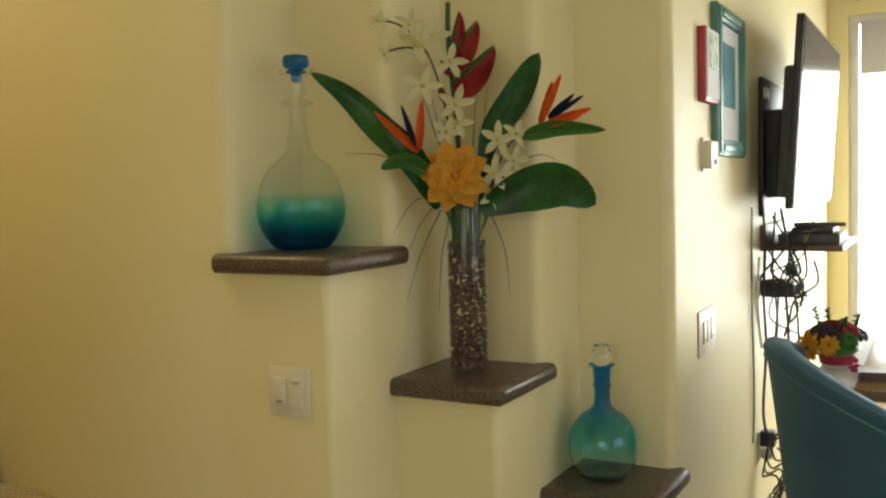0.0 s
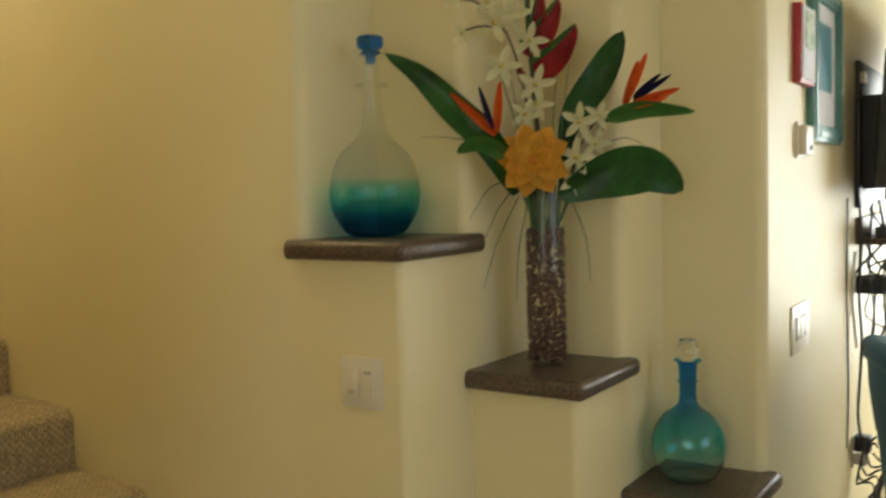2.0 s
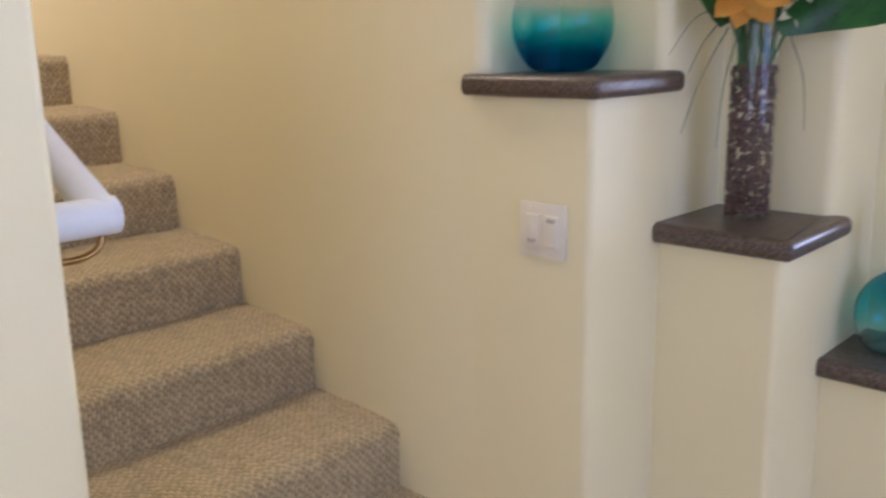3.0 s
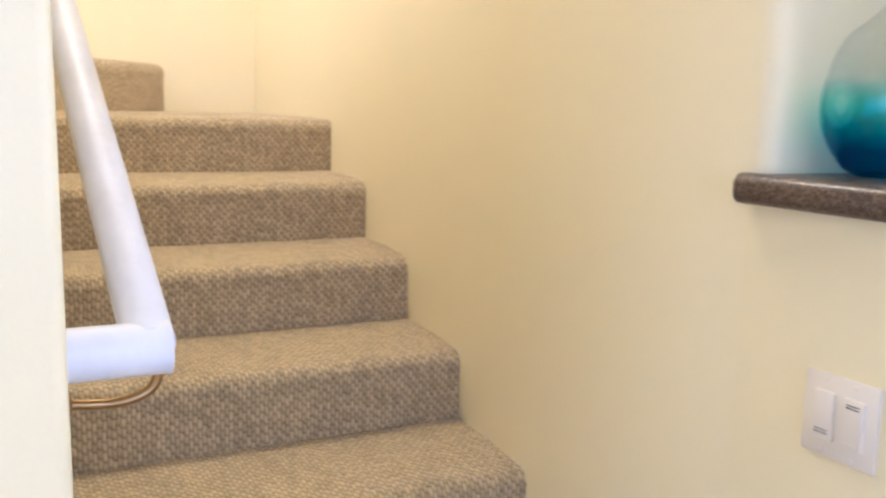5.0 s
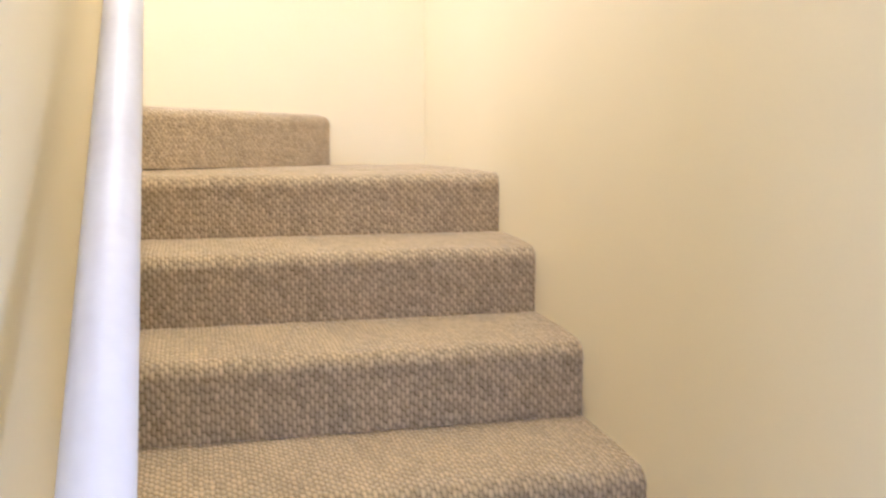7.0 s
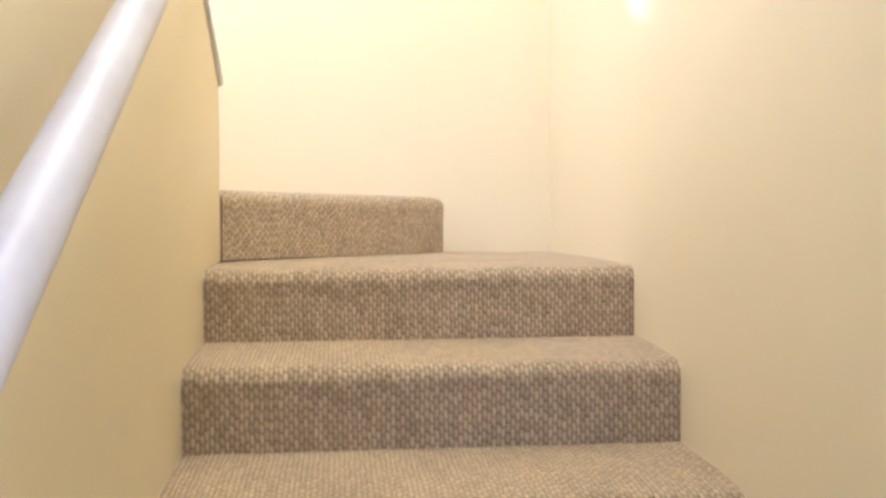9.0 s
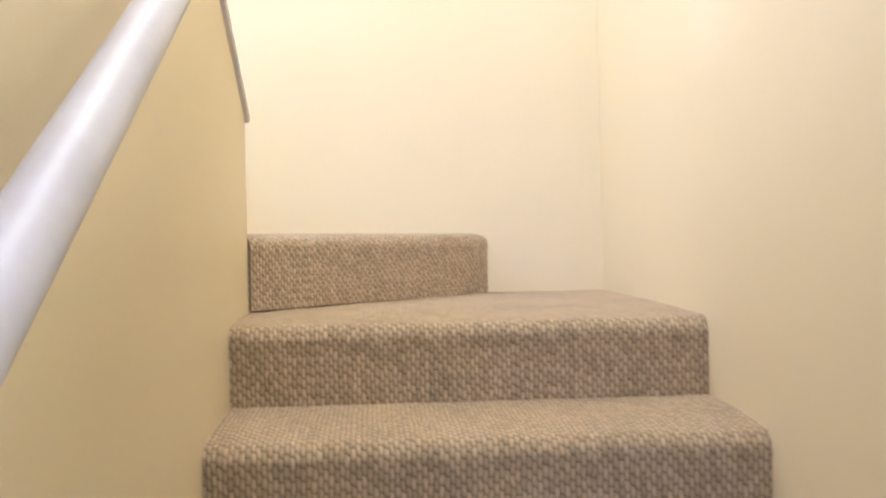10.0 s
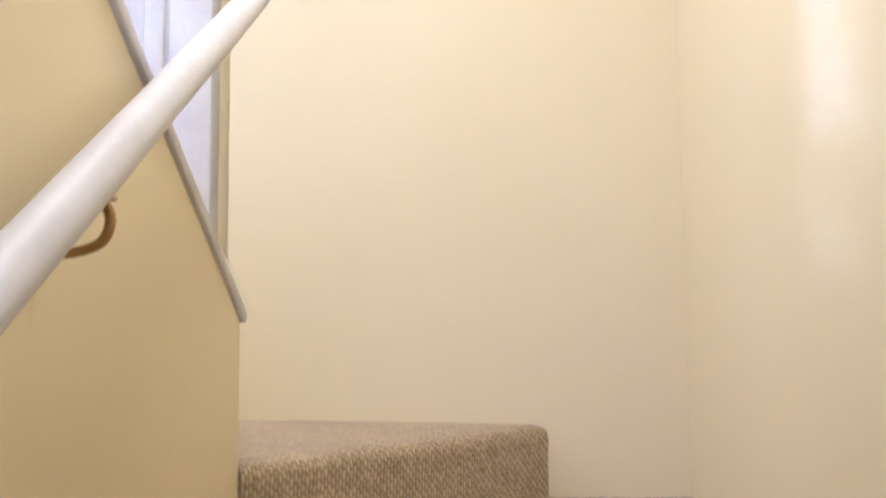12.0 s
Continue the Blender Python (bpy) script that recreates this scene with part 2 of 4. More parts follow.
def thin_glass(name, stops, z1):
    """Thin blown glass, tinted by height (object z from 0 to z1): light passes straight through, the surface mirrors."""
    m, n, l, p = material(name)
    n.remove(p)
    tc, sx = n.new("ShaderNodeTexCoord"), n.new("ShaderNodeSeparateXYZ")
    l.new(tc.outputs["Object"], sx.inputs[0])
    no = n.new("ShaderNodeTexNoise")
    no.inputs["Scale"].default_value = 45
    l.new(tc.outputs["Object"], no.inputs["Vector"])
    wob = n.new("ShaderNodeMath")
    wob.operation = 'MULTIPLY_ADD'
    l.new(no.outputs["Fac"], wob.inputs[0])
    wob.inputs[1].default_value = z1 * 0.05
    l.new(sx.outputs[2], wob.inputs[2])
    mr = n.new("ShaderNodeMapRange")
    mr.inputs[2].default_value = z1
    l.new(wob.outputs[0], mr.inputs[0])
    r = n.new("ShaderNodeValToRGB")
    e = r.color_ramp.elements
    e[0].position, e[0].color = stops[0][0], (*stops[0][1], 1)
    e[1].position, e[1].color = stops[-1][0], (*stops[-1][1], 1)
    for pos, c in stops[1:-1]:
        k = e.new(pos)
        k.color = (*c, 1)
    l.new(mr.outputs[0], r.inputs[0])
    clear, gloss = n.new("ShaderNodeBsdfTransparent"), n.new("ShaderNodeBsdfGlossy")
    l.new(r.outputs[0], clear.inputs[0])
    gloss.inputs["Roughness"].default_value = 0.04
    fr = n.new("ShaderNodeLayerWeight")
    fr.inputs["Blend"].default_value = 0.5
    edge, lift = n.new("ShaderNodeMath"), n.new("ShaderNodeMath")
    edge.operation, lift.operation = 'POWER', 'MULTIPLY_ADD'
    l.new(fr.outputs["Facing"], edge.inputs[0])
    edge.inputs[1].default_value = 3.5
    l.new(edge.outputs[0], lift.inputs[0])
    lift.inputs[1].default_value, lift.inputs[2].default_value = 0.28, 0.022
    bump = n.new("ShaderNodeBump")
    bump.inputs["Strength"].default_value, bump.inputs["Distance"].default_value = 0.15, 0.002
    l.new(no.outputs["Fac"], bump.inputs["Height"])
    l.new(bump.outputs[0], gloss.inputs["Normal"])
    mix = n.new("ShaderNodeMixShader")
    l.new(lift.outputs[0], mix.inputs[0])
    l.new(clear.outputs[0], mix.inputs[1])
    l.new(gloss.outputs[0], mix.inputs[2])
    l.new(mix.outputs[0], n["Material Output"].inputs[0])
    return m


GRANITE = granite()
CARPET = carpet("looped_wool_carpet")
CLEAR = (0.982, 0.992, 0.982)
GLASS_BIG = thin_glass("teal_base_glass", [(0.0, (0.18, 0.52, 0.72)), (0.10, (0.22, 0.60, 0.76)), (0.17, (0.34, 0.80, 0.87)), (0.25, (0.62, 0.93, 0.92)), (0.34, CLEAR), (1.0, CLEAR)], 0.43)
GLASS_SMALL = glass("blue_neck_glass", [(0.0, (0.93, 0.98, 0.96)), (0.16, (0.88, 0.97, 0.95)), (0.30, (0.40, 0.90, 0.92)), (0.50, (0.16, 0.76, 0.90)), (0.66, (0.02, 0.50, 0.88)), (1.0, (0.0, 0.42, 0.86))], 0, 0.30)
GLASS_VASE = thin_glass("vase_glass", [(0.0, CLEAR), (1.0, CLEAR)], 1.0)
GLASS_CLEAR = glass("clear_glass", [(0.0, (0.95, 0.98, 0.96)), (1.0, (0.95, 0.98, 0.96))], 0, 1)
GLASS_BLUE = glass("cobalt_glass", [(0.0, (0.0, 0.14, 0.55)), (1.0, (0.0, 0.16, 0.60))], 0, 1)


GLOW, _n, _l, _p = material("hazy_daylight", (0.9, 0.95, 1.0), 1.0)
_p.inputs["Emission Color"].default_value, _p.inputs["Emission Strength"].default_value = (0.92, 0.96, 1.0, 1), 9.0

# ---- building blocks ----
def part(name, bm, mat, parent=None, label="", smooth=True):
    me = bpy.data.meshes.new(name)
    bmesh.ops.recalc_face_normals(bm, faces=bm.faces)
    bm.to_mesh(me)
    bm.free()
    for mm in (mat if isinstance(mat, (list, tuple)) else [mat]):
        me.materials.append(mm)
    if smooth:
        for f in me.polygons:
            f.use_smooth = True
        me.set_sharp_from_angle(angle=radians(40))
    ob = new(name, me)
    if parent:
        ob.parent = parent
    if label:
        ob["label"] = label
    return ob


def empty(name, m, label, category, group=""):
    ob = new(name)
    ob.matrix_world = m
    return tagged(ob, label, category, group)


def box(x0, x1, y0, y1, z0, z1, bevel=0.0, seg=2, bm=None):
    b = bmesh.new()
    bmesh.ops.create_cube(b, size=1)
    for v in b.verts:
        v.co = Vector(((x0 + x1) / 2 + v.co.x * (x1 - x0), (y0 + y1) / 2 + v.co.y * (y1 - y0), (z0 + z1) / 2 + v.co.z * (z1 - z0)))
    if bevel:
        bmesh.ops.bevel(b, geom=b.edges[:], offset=bevel, segments=seg, affect='EDGES', profile=0.5)
    return merge(bm, b)


def merge(bm, b):
    """Adds b to bm, or hands b over where there is none."""
    if bm is None:
        return b
    me = bpy.data.meshes.new("tmp")
    b.to_mesh(me)
    b.free()
    bm.from_mesh(me)
    bpy.data.meshes.remove(me)
    return bm


def prism(poly, z0, z1, bevel_at=(), r=0.025, bevel_all=0.0, seg=4):
    """An upright prism over a plan outline; the corners named in bevel_at are rounded."""
    b = bmesh.new()
    lo = [b.verts.new((x, y, z0)) for x, y in poly]
    hi = [b.verts.new((x, y, z1)) for x, y in poly]
    k = len(poly)
    b.faces.new(lo[::-1])
    b.faces.new(hi)
    for i in range(k):
        b.faces.new((lo[i], lo[(i + 1) % k], hi[(i + 1) % k], hi[i]))
    if bevel_at:
        ed = [e for e in b.edges if any(set(e.verts) == {lo[i], hi[i]} for i in bevel_at)]
        bmesh.ops.bevel(b, geom=ed, offset=r, segments=seg, affect='EDGES', profile=0.5)
    if bevel_all:
        bmesh.ops.bevel(b, geom=b.edges[:], offset=bevel_all, segments=seg, affect='EDGES', profile=0.5)
    return b


def lathe(profile, seg=40, bm=None, at=(0, 0, 0)):
    """A turned shape from (radius, height) pairs, closed on the axis where the radius is 0."""
    b = bmesh.new()
    rings = []
    for r, z in profile:
        if r < 1e-5:
            rings.append([b.verts.new((0, 0, z))])
        else:
            rings.append([b.verts.new((r * math.cos(6.28318 * i / seg), r * math.sin(6.28318 * i / seg), z)) for i in range(seg)])
    for a, c in zip(rings, rings[1:]):
        for i in range(seg):
            j = (i + 1) % seg
            q = [a[i % len(a)], a[j % len(a)], c[j % len(c)], c[i % len(c)]]
            u = list(dict.fromkeys(q))
            if len(u) > 2:
                b.faces.new(u)
    for v in b.verts:
        v.co += Vector(at)
    return merge(bm, b)


def smooth_profile(points, n=6):
    """Points on a smooth line through the given (radius, height) pairs."""
    out = []
    k = len(points)
    for i in range(k - 1):
        p0, p1, p2, p3 = (Vector(points[max(0, min(k - 1, j))]) for j in (i - 1, i, i + 1, i + 2))
        for s in range(n):
            t = s / n
            out.append(tuple(0.5 * ((2 * p1) + (p2 - p0) * t + (2 * p0 - 5 * p1 + 4 * p2 - p3) * t * t + (3 * p1 - p0 - 3 * p2 + p3) * t ** 3)))
    return out + [tuple(points[-1])]


def tube(points, r, sides=10, bm=None, r_end=None, smooth=0):
    """A round bar along points, tapering to r_end where that is given."""
    if smooth:
        points = smooth_profile([tuple(p) for p in points], smooth)
    pts = [Vector(p) for p in points]
    b = bmesh.new()
    rings = []
    side = None
    for i, p in enumerate(pts):
        d = (pts[min(i + 1, len(pts) - 1)] - pts[max(i - 1, 0)]).normalized()
        if side is None:
            side = d.orthogonal().normalized()
        side = (side - d * side.dot(d)).normalized()
        up = d.cross(side)
        rr = r if r_end is None else r + (r_end - r) * i / (len(pts) - 1)
        rings.append([b.verts.new(p + (side * math.cos(6.28318 * s / sides) + up * math.sin(6.28318 * s / sides)) * rr) for s in range(sides)])
    for a, c in zip(rings, rings[1:]):
        for i in range(sides):
            j = (i + 1) % sides
            b.faces.new((a[i], a[j], c[j], c[i]))
    b.faces.new(rings[0][::-1])
    b.faces.new(rings[-1])
    return merge(bm, b)


# ---- the plan ----
RISE, RUN = 0.18, 0.322
END_X = -1.647                       # end wall of the stair
X0, S = 1.251, 0.268                 # stepped corner: first edge, width of a step of the plan
Z1, Z2, Z3 = 1.204, 0.886, 0.568     # tops of the three stone shelves
TV_X = X0 + 3 * S
HIGH = 3.7


def div_y(x):
    """The stair side of the wall between the two flights."""
    return -0.922 + (x - 1.306) / 2.279 * 0.109


def step_x(k):
    return RUN * (5 - k)


# floor and walls
tagged(part("floor", box(-1.8, 6.5, -4.2, 4.4, -0.1, 0.0), CARPET), "beige looped wool carpet floor", "floor", kind="structure")
fl = bpy.data.objects["floor"].data
uvl = fl.uv_layers.new(name="UVMap")
for lp in fl.loops:
    co = fl.vertices[lp.vertex_index].co
    uvl.data[lp.index].uv = (co.x, co.y)

outline = [(END_X - 0.12, 0), (X0, 0), (X0, S), (X0 + S, S), (X0 + S, 2 * S), (X0 + 2 * S, 2 * S), (X0 + 2 * S, 3 * S), (TV_X, 3 * S), (TV_X, 4.3),
           (TV_X - 0.14, 4.3), (TV_X - 0.14, 3 * S + 0.14), (X0 + 2 * S - 0.14, 3 * S + 0.14), (X0 + 2 * S - 0.14, 2 * S + 0.14), (X0 + S - 0.14, 2 * S + 0.14),
           (X0 + S - 0.14, S + 0.14), (X0 - 0.14, S + 0.14), (X0 - 0.14, 0.14), (END_X - 0.12, 0.14)]
tagged(part("wall_north", prism(outline, 0, HIGH, (1, 3, 5, 7), 0.032), PAINT), "cream painted wall stepping back in three niches", "wall", kind="structure")
for i, zt in enumerate((Z1, Z2, Z3)):
    pl = [(X0 + i * S - 0.032, i * S), (X0 + (i + 1) * S, i * S), (X0 + (i + 1) * S, (i + 1) * S + 0.032), (X0 + i * S - 0.032, (i + 1) * S + 0.032)]
    tagged(part("plinth", prism(pl, 0, zt - 0.045, (1,), 0.016), PAINT), "cream painted plinth carrying a stone shelf", "plinth", kind="structure")


def open_wall(name, x0, x1, y0, y1, holes, along, label):
    """A wall with openings; holes are (from, to, sill, head) along its length."""
    bm = None
    lo, hi = (x0, x1) if along == "x" else (y0, y1)
    spans = []
    at = lo
    for a, c, zs, zh in holes:
        spans += [(at, a, 0, HIGH), (a, c, 0, zs), (a, c, zh, HIGH)]
        at = c
    spans.append((at, hi, 0, HIGH))
    for a, c, za, zb in spans:
        if c - a > 0.001 and zb - za > 0.001:
            bm = box(a, c, y0, y1, za, zb, bm=bm) if along == "x" else box(x0, x1, a, c, za, zb, bm=bm)
    return tagged(part(name, bm, PAINT, smooth=False), label, "wall", kind="structure")


open_wall("wall_patio", TV_X - 0.14, 6.62, 4.3, 4.44, [(2.17, 5.25, 0.06, 2.3)], "x", "cream painted wall with a wide glazed opening")
open_wall("wall_east", 6.5, 6.62, -4.2, 4.3, [(-2.4, 0.6, 0.6, 2.5)], "y", "cream painted wall with a wide window")
# the south opening is out of view, added to let the fill light in
open_wall("wall_south", -1.8, 6.5, -4.32, -4.2, [(1.85, 4.15, 0.65, 2.35)], "x", "cream painted wall with an added unseen window")
open_wall("wall_stair_outer", END_X - 0.12, 1.18, -2.27, -2.15, [(-1.35, -0.25, 2.35, 3.6)], "x", "cream painted stair wall with a window")
tagged(part("wall_end", box(END_X - 0.12, END_X, -1.262, 0.0, 0, HIGH), PAINT, smooth=False), "cream painted wall at the turn of the stair", "wall", kind="structure")
tagged(part("wall_end_return", box(END_X - 0.12, END_X - 0.10, -1.323, -1.262, 0, HIGH), PAINT, smooth=False), "cream painted recess beside a white casing", "wall", kind="structure")
tagged(part("wall_hall", prism([(1.18, -4.2), (1.306, -4.2), (1.306, -0.922), (1.18, -0.922)], 0, HIGH, (2, 3), 0.015), PAINT), "cream painted wall end beside the stair foot", "wall", kind="structure")
tagged(part("ceiling", box(-1.8, 6.62, -4.32, 4.44, HIGH, HIGH + 0.1), CEIL, smooth=False), "off-white painted ceiling", "ceiling", kind="structure")

tagged(part("backdrop", box(-4, 14, 7.0, 7.05, -0.1, 6.0), GLOW, smooth=False), "bright hazy daylight outside the window", "backdrop", kind="structure")
# fixture out of view, added to house the warm fill above the stair
cl = empty("added_ceiling_light", pose(-0.30, -0.75, HIGH), "round flush ceiling light, unseen, added to carry the warm fill", "ceiling light")
part("base", lathe([(0, 0), (0.20, 0), (0.20, -0.03), (0.19, -0.035), (0, -0.035)], 32), WHITE, cl)
part("rim", lathe([(0.19, -0.035), (0.20, -0.05), (0.19, -0.10), (0.18, -0.10), (0.18, -0.035)], 32), BRASS, cl)

# white door and its casing on the upper turn
dr = empty("door_1", pose(0, 0, 0), "white painted door in a moulded white casing", "door")
dr["kind"] = "structure"
part("door_casing", merge(box(END_X - 0.12, END_X - 0.022, -1.450, -1.323, 1.47, HIGH, 0.006), merge(box(END_X - 0.12, END_X - 0.040, -1.468, -1.450, 1.47, HIGH), box(END_X - 0.12, END_X - 0.026, -1.530, -1.468, 1.47, HIGH, 0.010))), WHITE, dr)
part("door_leaf", box(END_X - 0.10, END_X - 0.055, -2.15, -1.538, 1.48, HIGH, 0.004), WHITE, dr)

# windows
w1 = empty("window_1", pose(0, 0, 0), "white framed glazed patio opening with bright daylight", "window")
w1["kind"] = "structure"
for a, c, za, zb in ((2.17, 2.225, 0.06, 2.3), (4.22, 4.28, 0.28, 2.25), (3.2, 3.26, 0.28, 2.25), (5.2, 5.25, 0.06, 2.3), (2.225, 5.2, 0.06, 0.28), (2.225, 5.2, 2.25, 2.3)):
    part("window_frame", box(a, c, 4.33, 4.39, za, zb, 0.005), WHITE, w1)
tagged(part("roller_blind", box(2.235, 4.29, 4.305, 4.325, 1.95, 2.26, 0.004), CURTAIN), "lavender grey roller blind pulled half way up", "blind")
rod = empty("curtain_rod", pose(2.13, 4.22, 2.40), "dark thin curtain rod with finials and brackets", "curtain rod")
part("rod", tube([(-0.04, 0, 0), (2.3, 0, 0)], 0.008, 8), DARKWOOD, rod)
part("finial", lathe([(0, -0.02), (0.014, -0.008), (0.014, 0.008), (0, 0.02)], 12), DARKWOOD, rod)
part("bracket", box(0.08, 0.10, -0.005, 0.08, -0.02, 0.012, 0.003), DARKWOOD, rod)
w2 = empty("window_2", pose(0, 0, 0), "white framed living room window", "window")
w2["kind"] = "structure"
for a, c, za, zb in ((-2.4, -2.34, 0.6, 2.5), (0.54, 0.6, 0.6, 2.5), (-0.93, -0.87, 0.6, 2.5), (-2.34, 0.54, 0.6, 0.66), (-2.34, 0.54, 2.44, 2.5)):
    part("window_frame", box(6.53, 6.59, a, c, za, zb, 0.005), WHITE, w2)
# unseen window frame, added around the south fill light
w4 = empty("added_south_window", pose(0, 0, 0), "white framed unseen window added for fill light", "window")
w4["kind"] = "structure"
for a, c, za, zb in ((1.85, 1.90, 0.65, 2.35), (4.10, 4.15, 0.65, 2.35), (1.90, 4.10, 0.65, 0.70), (1.90, 4.10, 2.30, 2.35)):
    part("window_frame", box(a, c, -4.30, -4.24, za, zb, 0.005), WHITE, w4)
w3 = empty("window_3", pose(0, 0, 0), "white framed stair window", "window")
w3["kind"] = "structure"
for a, c, za, zb in ((-1.35, -1.29, 2.35, 3.6), (-0.30, -0.25, 2.35, 3.6), (-1.29, -0.30, 2.35, 2.39), (-1.29, -0.30, 3.54, 3.6)):
    part("window_frame", box(a, c, -2.24, -2.18, za, zb, 0.005), WHITE, w3)

# wall between the flights, with its sloping cap
CAP0, CAP1 = Vector((-0.987, 0, 1.728)), Vector((1.18, 0, 2.92))
bm = bmesh.new()
ring = []
for back in (0.0, -0.12):
    ring.append([bm.verts.new((x, div_y(x) + back, z)) for x, z in ((CAP0.x, 0), (CAP1.x, 0), (CAP1.x, CAP1.z), (CAP0.x, CAP0.z))])
bm.faces.new(ring[0])
bm.faces.new(ring[1][::-1])
for i in range(4):
    j = (i + 1) % 4
    bm.faces.new((ring[0][i], ring[1][i], ring[1][j], ring[0][j]))
bmesh.ops.bevel(bm, geom=[e for e in bm.edges if all(abs(v.co.x - CAP0.x) < 1e-4 for v in e.verts) and abs(e.verts[0].co.z - e.verts[1].co.z) > 0.5], offset=0.012, segments=3, affect='EDGES', profile=0.5)
tagged(part("wall_divider", bm, PAINT), "cream painted wall between two stair flights", "wall", kind="structure")
bm = bmesh.new()
sl = (CAP1 - CAP0).normalized()
nrm = Vector((-sl.z, 0, sl.x))
pts = []
for p in (CAP0 - sl * 0.010, CAP1):
    for lift in (0.0, 0.024):
        for dy in (0.010, -0.130):
            q = p + nrm * lift
            pts.append(bm.verts.new((q.x, div_y(q.x) + dy, q.z + 0.003)))
for f in ((0, 1, 3, 2), (4, 6, 7, 5), (0, 4, 5, 1), (2, 3, 7, 6), (0, 2, 6, 4), (1, 5, 7, 3)):
    bm.faces.new([pts[i] for i in f])
bmesh.ops.bevel(bm, geom=bm.edges[:], offset=0.005, segments=2, affect='EDGES', profile=0.5)
tagged(part("wall_cap", bm, WHITE), "white painted sloping cap board on the dividing wall", "trim", kind="structure")

# carpeted stair
stair = tagged(new("stairs"), "beige looped carpet stair with a winder turn", "stairs", kind="structure")


def nose_profile(z0, z1, depth, r=0.036, lip=0.003, drop=0.011):
    """Riser, rounded nose and tread as (forward, height) pairs."""
    out = [(0.0, z0), (0.0, z1 - 2.2 * r), (-lip * 0.6, z1 - 1.5 * r)]
    for i in range(7):
        a = math.pi / 2 * i / 6
        out.append((-lip + r - r * math.cos(a), z1 - drop - r + r * math.sin(a)))
    out.append((depth * 0.35 + 0.02, z1 - drop * 0.35))
    out.append((depth, z1))
    return out


def carpet_strip(prof, left, right, name):
    """Extrudes a step's profile between two sides, each a function of the forward distance, with UVs in metres."""
    bm = bmesh.new()
    uv = bm.loops.layers.uv.new("UVMap")
    n = 24
    run = [0.0]
    for a, c in zip(prof, prof[1:]):
        run.append(run[-1] + math.dist(a, c))
    grid = []
    for d, z in prof:
        a, c = Vector(left(d)), Vector(right(d))
        row = []
        for i in range(n + 1):
            q = a.lerp(c, i / n)
            row.append(bm.verts.new((q.x, q.y, z + 0.0012 * math.sin(i * 1.7 + z * 40) * (d > 0.001))))
        grid.append(row)
    for i in range(len(prof) - 1):
        for j in range(n):
            f = bm.faces.new((grid[i][j], grid[i][j + 1], grid[i + 1][j + 1], grid[i + 1][j]))
            w = (grid[i][n].co.xy - grid[i][0].co.xy).length / n
            for lp, (s, t) in zip(f.loops, ((i, j), (i, j + 1), (i + 1, j + 1), (i + 1, j))):
                lp[uv].uv = (run[s], t * w)
    base = prof[0][1] - 0.0
    for j in (0, n):
        col = [g[j] for g in grid]
        low = bm.verts.new((col[-1].co.x, col[-1].co.y, base))
        f = bm.faces.new(col + [low])
        for lp in f.loops:
            lp[uv].uv = (lp.vert.co.z, lp.vert.co.x)
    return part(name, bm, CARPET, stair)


for k in range(1, 8):
    xk = step_x(k)
    far = xk - END_X if k == 7 else RUN + 0.004
    carpet_strip(nose_profile(RISE * (k - 1), RISE * k, far), lambda d, x=xk: (x - d, max(div_y(x - d), -1.034) if x - d > -0.99 else -1.15, 0), lambda d, x=xk: (x - d, 0, 0), "step")
# the winder that turns to the upper flight
LA, RB = Vector((-0.973, -1.032)), Vector((END_X, -0.378))
seg = (RB - LA).normalized()
fwd = Vector((seg.y * -1, seg.x))
carpet_strip(nose_profile(1.26, 1.452, 0.06, 0.036, 0.003, 0.004), lambda d: (*(LA + seg * 0.010 + fwd * d), 0), lambda d: (max(END_X, (RB + fwd * d).x), (RB + fwd * d).y, 0), "step")
bm = bmesh.new()
uv = bm.loops.layers.uv.new("UVMap")
hub = LA + fwd * 0.06
rim = [(END_X, (RB + fwd * 0.06).y, 1.452), (END_X, -0.62, 1.456), (END_X, -0.85, 1.461), (END_X, -1.15, 1.464), (END_X, -2.15, 1.503), (-0.5, -2.15, 1.503), (-0.5, -1.17, 1.460), (-0.987, -1.16, 1.454)]
hub = bm.verts.new((hub.x, hub.y, 1.452))
rim = [bm.verts.new(p) for p in rim]
for p, q in zip(rim, rim[1:]):
    bm.faces.new((hub, p, q))
bmesh.ops.recalc_face_normals(bm, faces=bm.faces[:])
bmesh.ops.solidify(bm, geom=bm.faces[:], thickness=0.02)
for f in bm.faces:
    for lp in f.loops:
        c = lp.vert.co.xy
        lp[uv].uv = (c.dot(fwd), c.dot(seg))
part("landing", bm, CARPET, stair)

# stone shelves on the plinths
for i, zt in enumerate((Z1, Z2, Z3)):
    ox, oy, o = X0 + i * S, i * S, 0.032
    left_out = 0.032 if i == 0 else 0.0
    pl = [(ox - left_out, oy - o), (ox + S + o, oy - o), (ox + S + o, oy + S + 0.022), (ox + S + 0.002, oy + S + 0.022), (ox + S - 0.02, oy + S - 0.003), (ox + 0.002, oy + S - 0.003), (ox + 0.002, oy - 0.003), (ox - left_out, oy - 0.003)]
    bm = prism(pl, zt - 0.044, zt, (1,), 0.012, seg=3)
    hor = [e for e in bm.edges if abs(e.verts[0].co.z - e.verts[1].co.z) < 1e-4 and all(v.co.y < oy - 0.01 or v.co.x > ox + S + 0.01 for v in e.verts)]
    bmesh.ops.bevel(bm, geom=hor, offset=0.017, segments=5, affect='EDGES', profile=0.5)
    tagged(part("stone_shelf", bm, GRANITE), "polished brown speckled granite shelf with a rounded edge", "shelf", "stone shelves on the plinths")


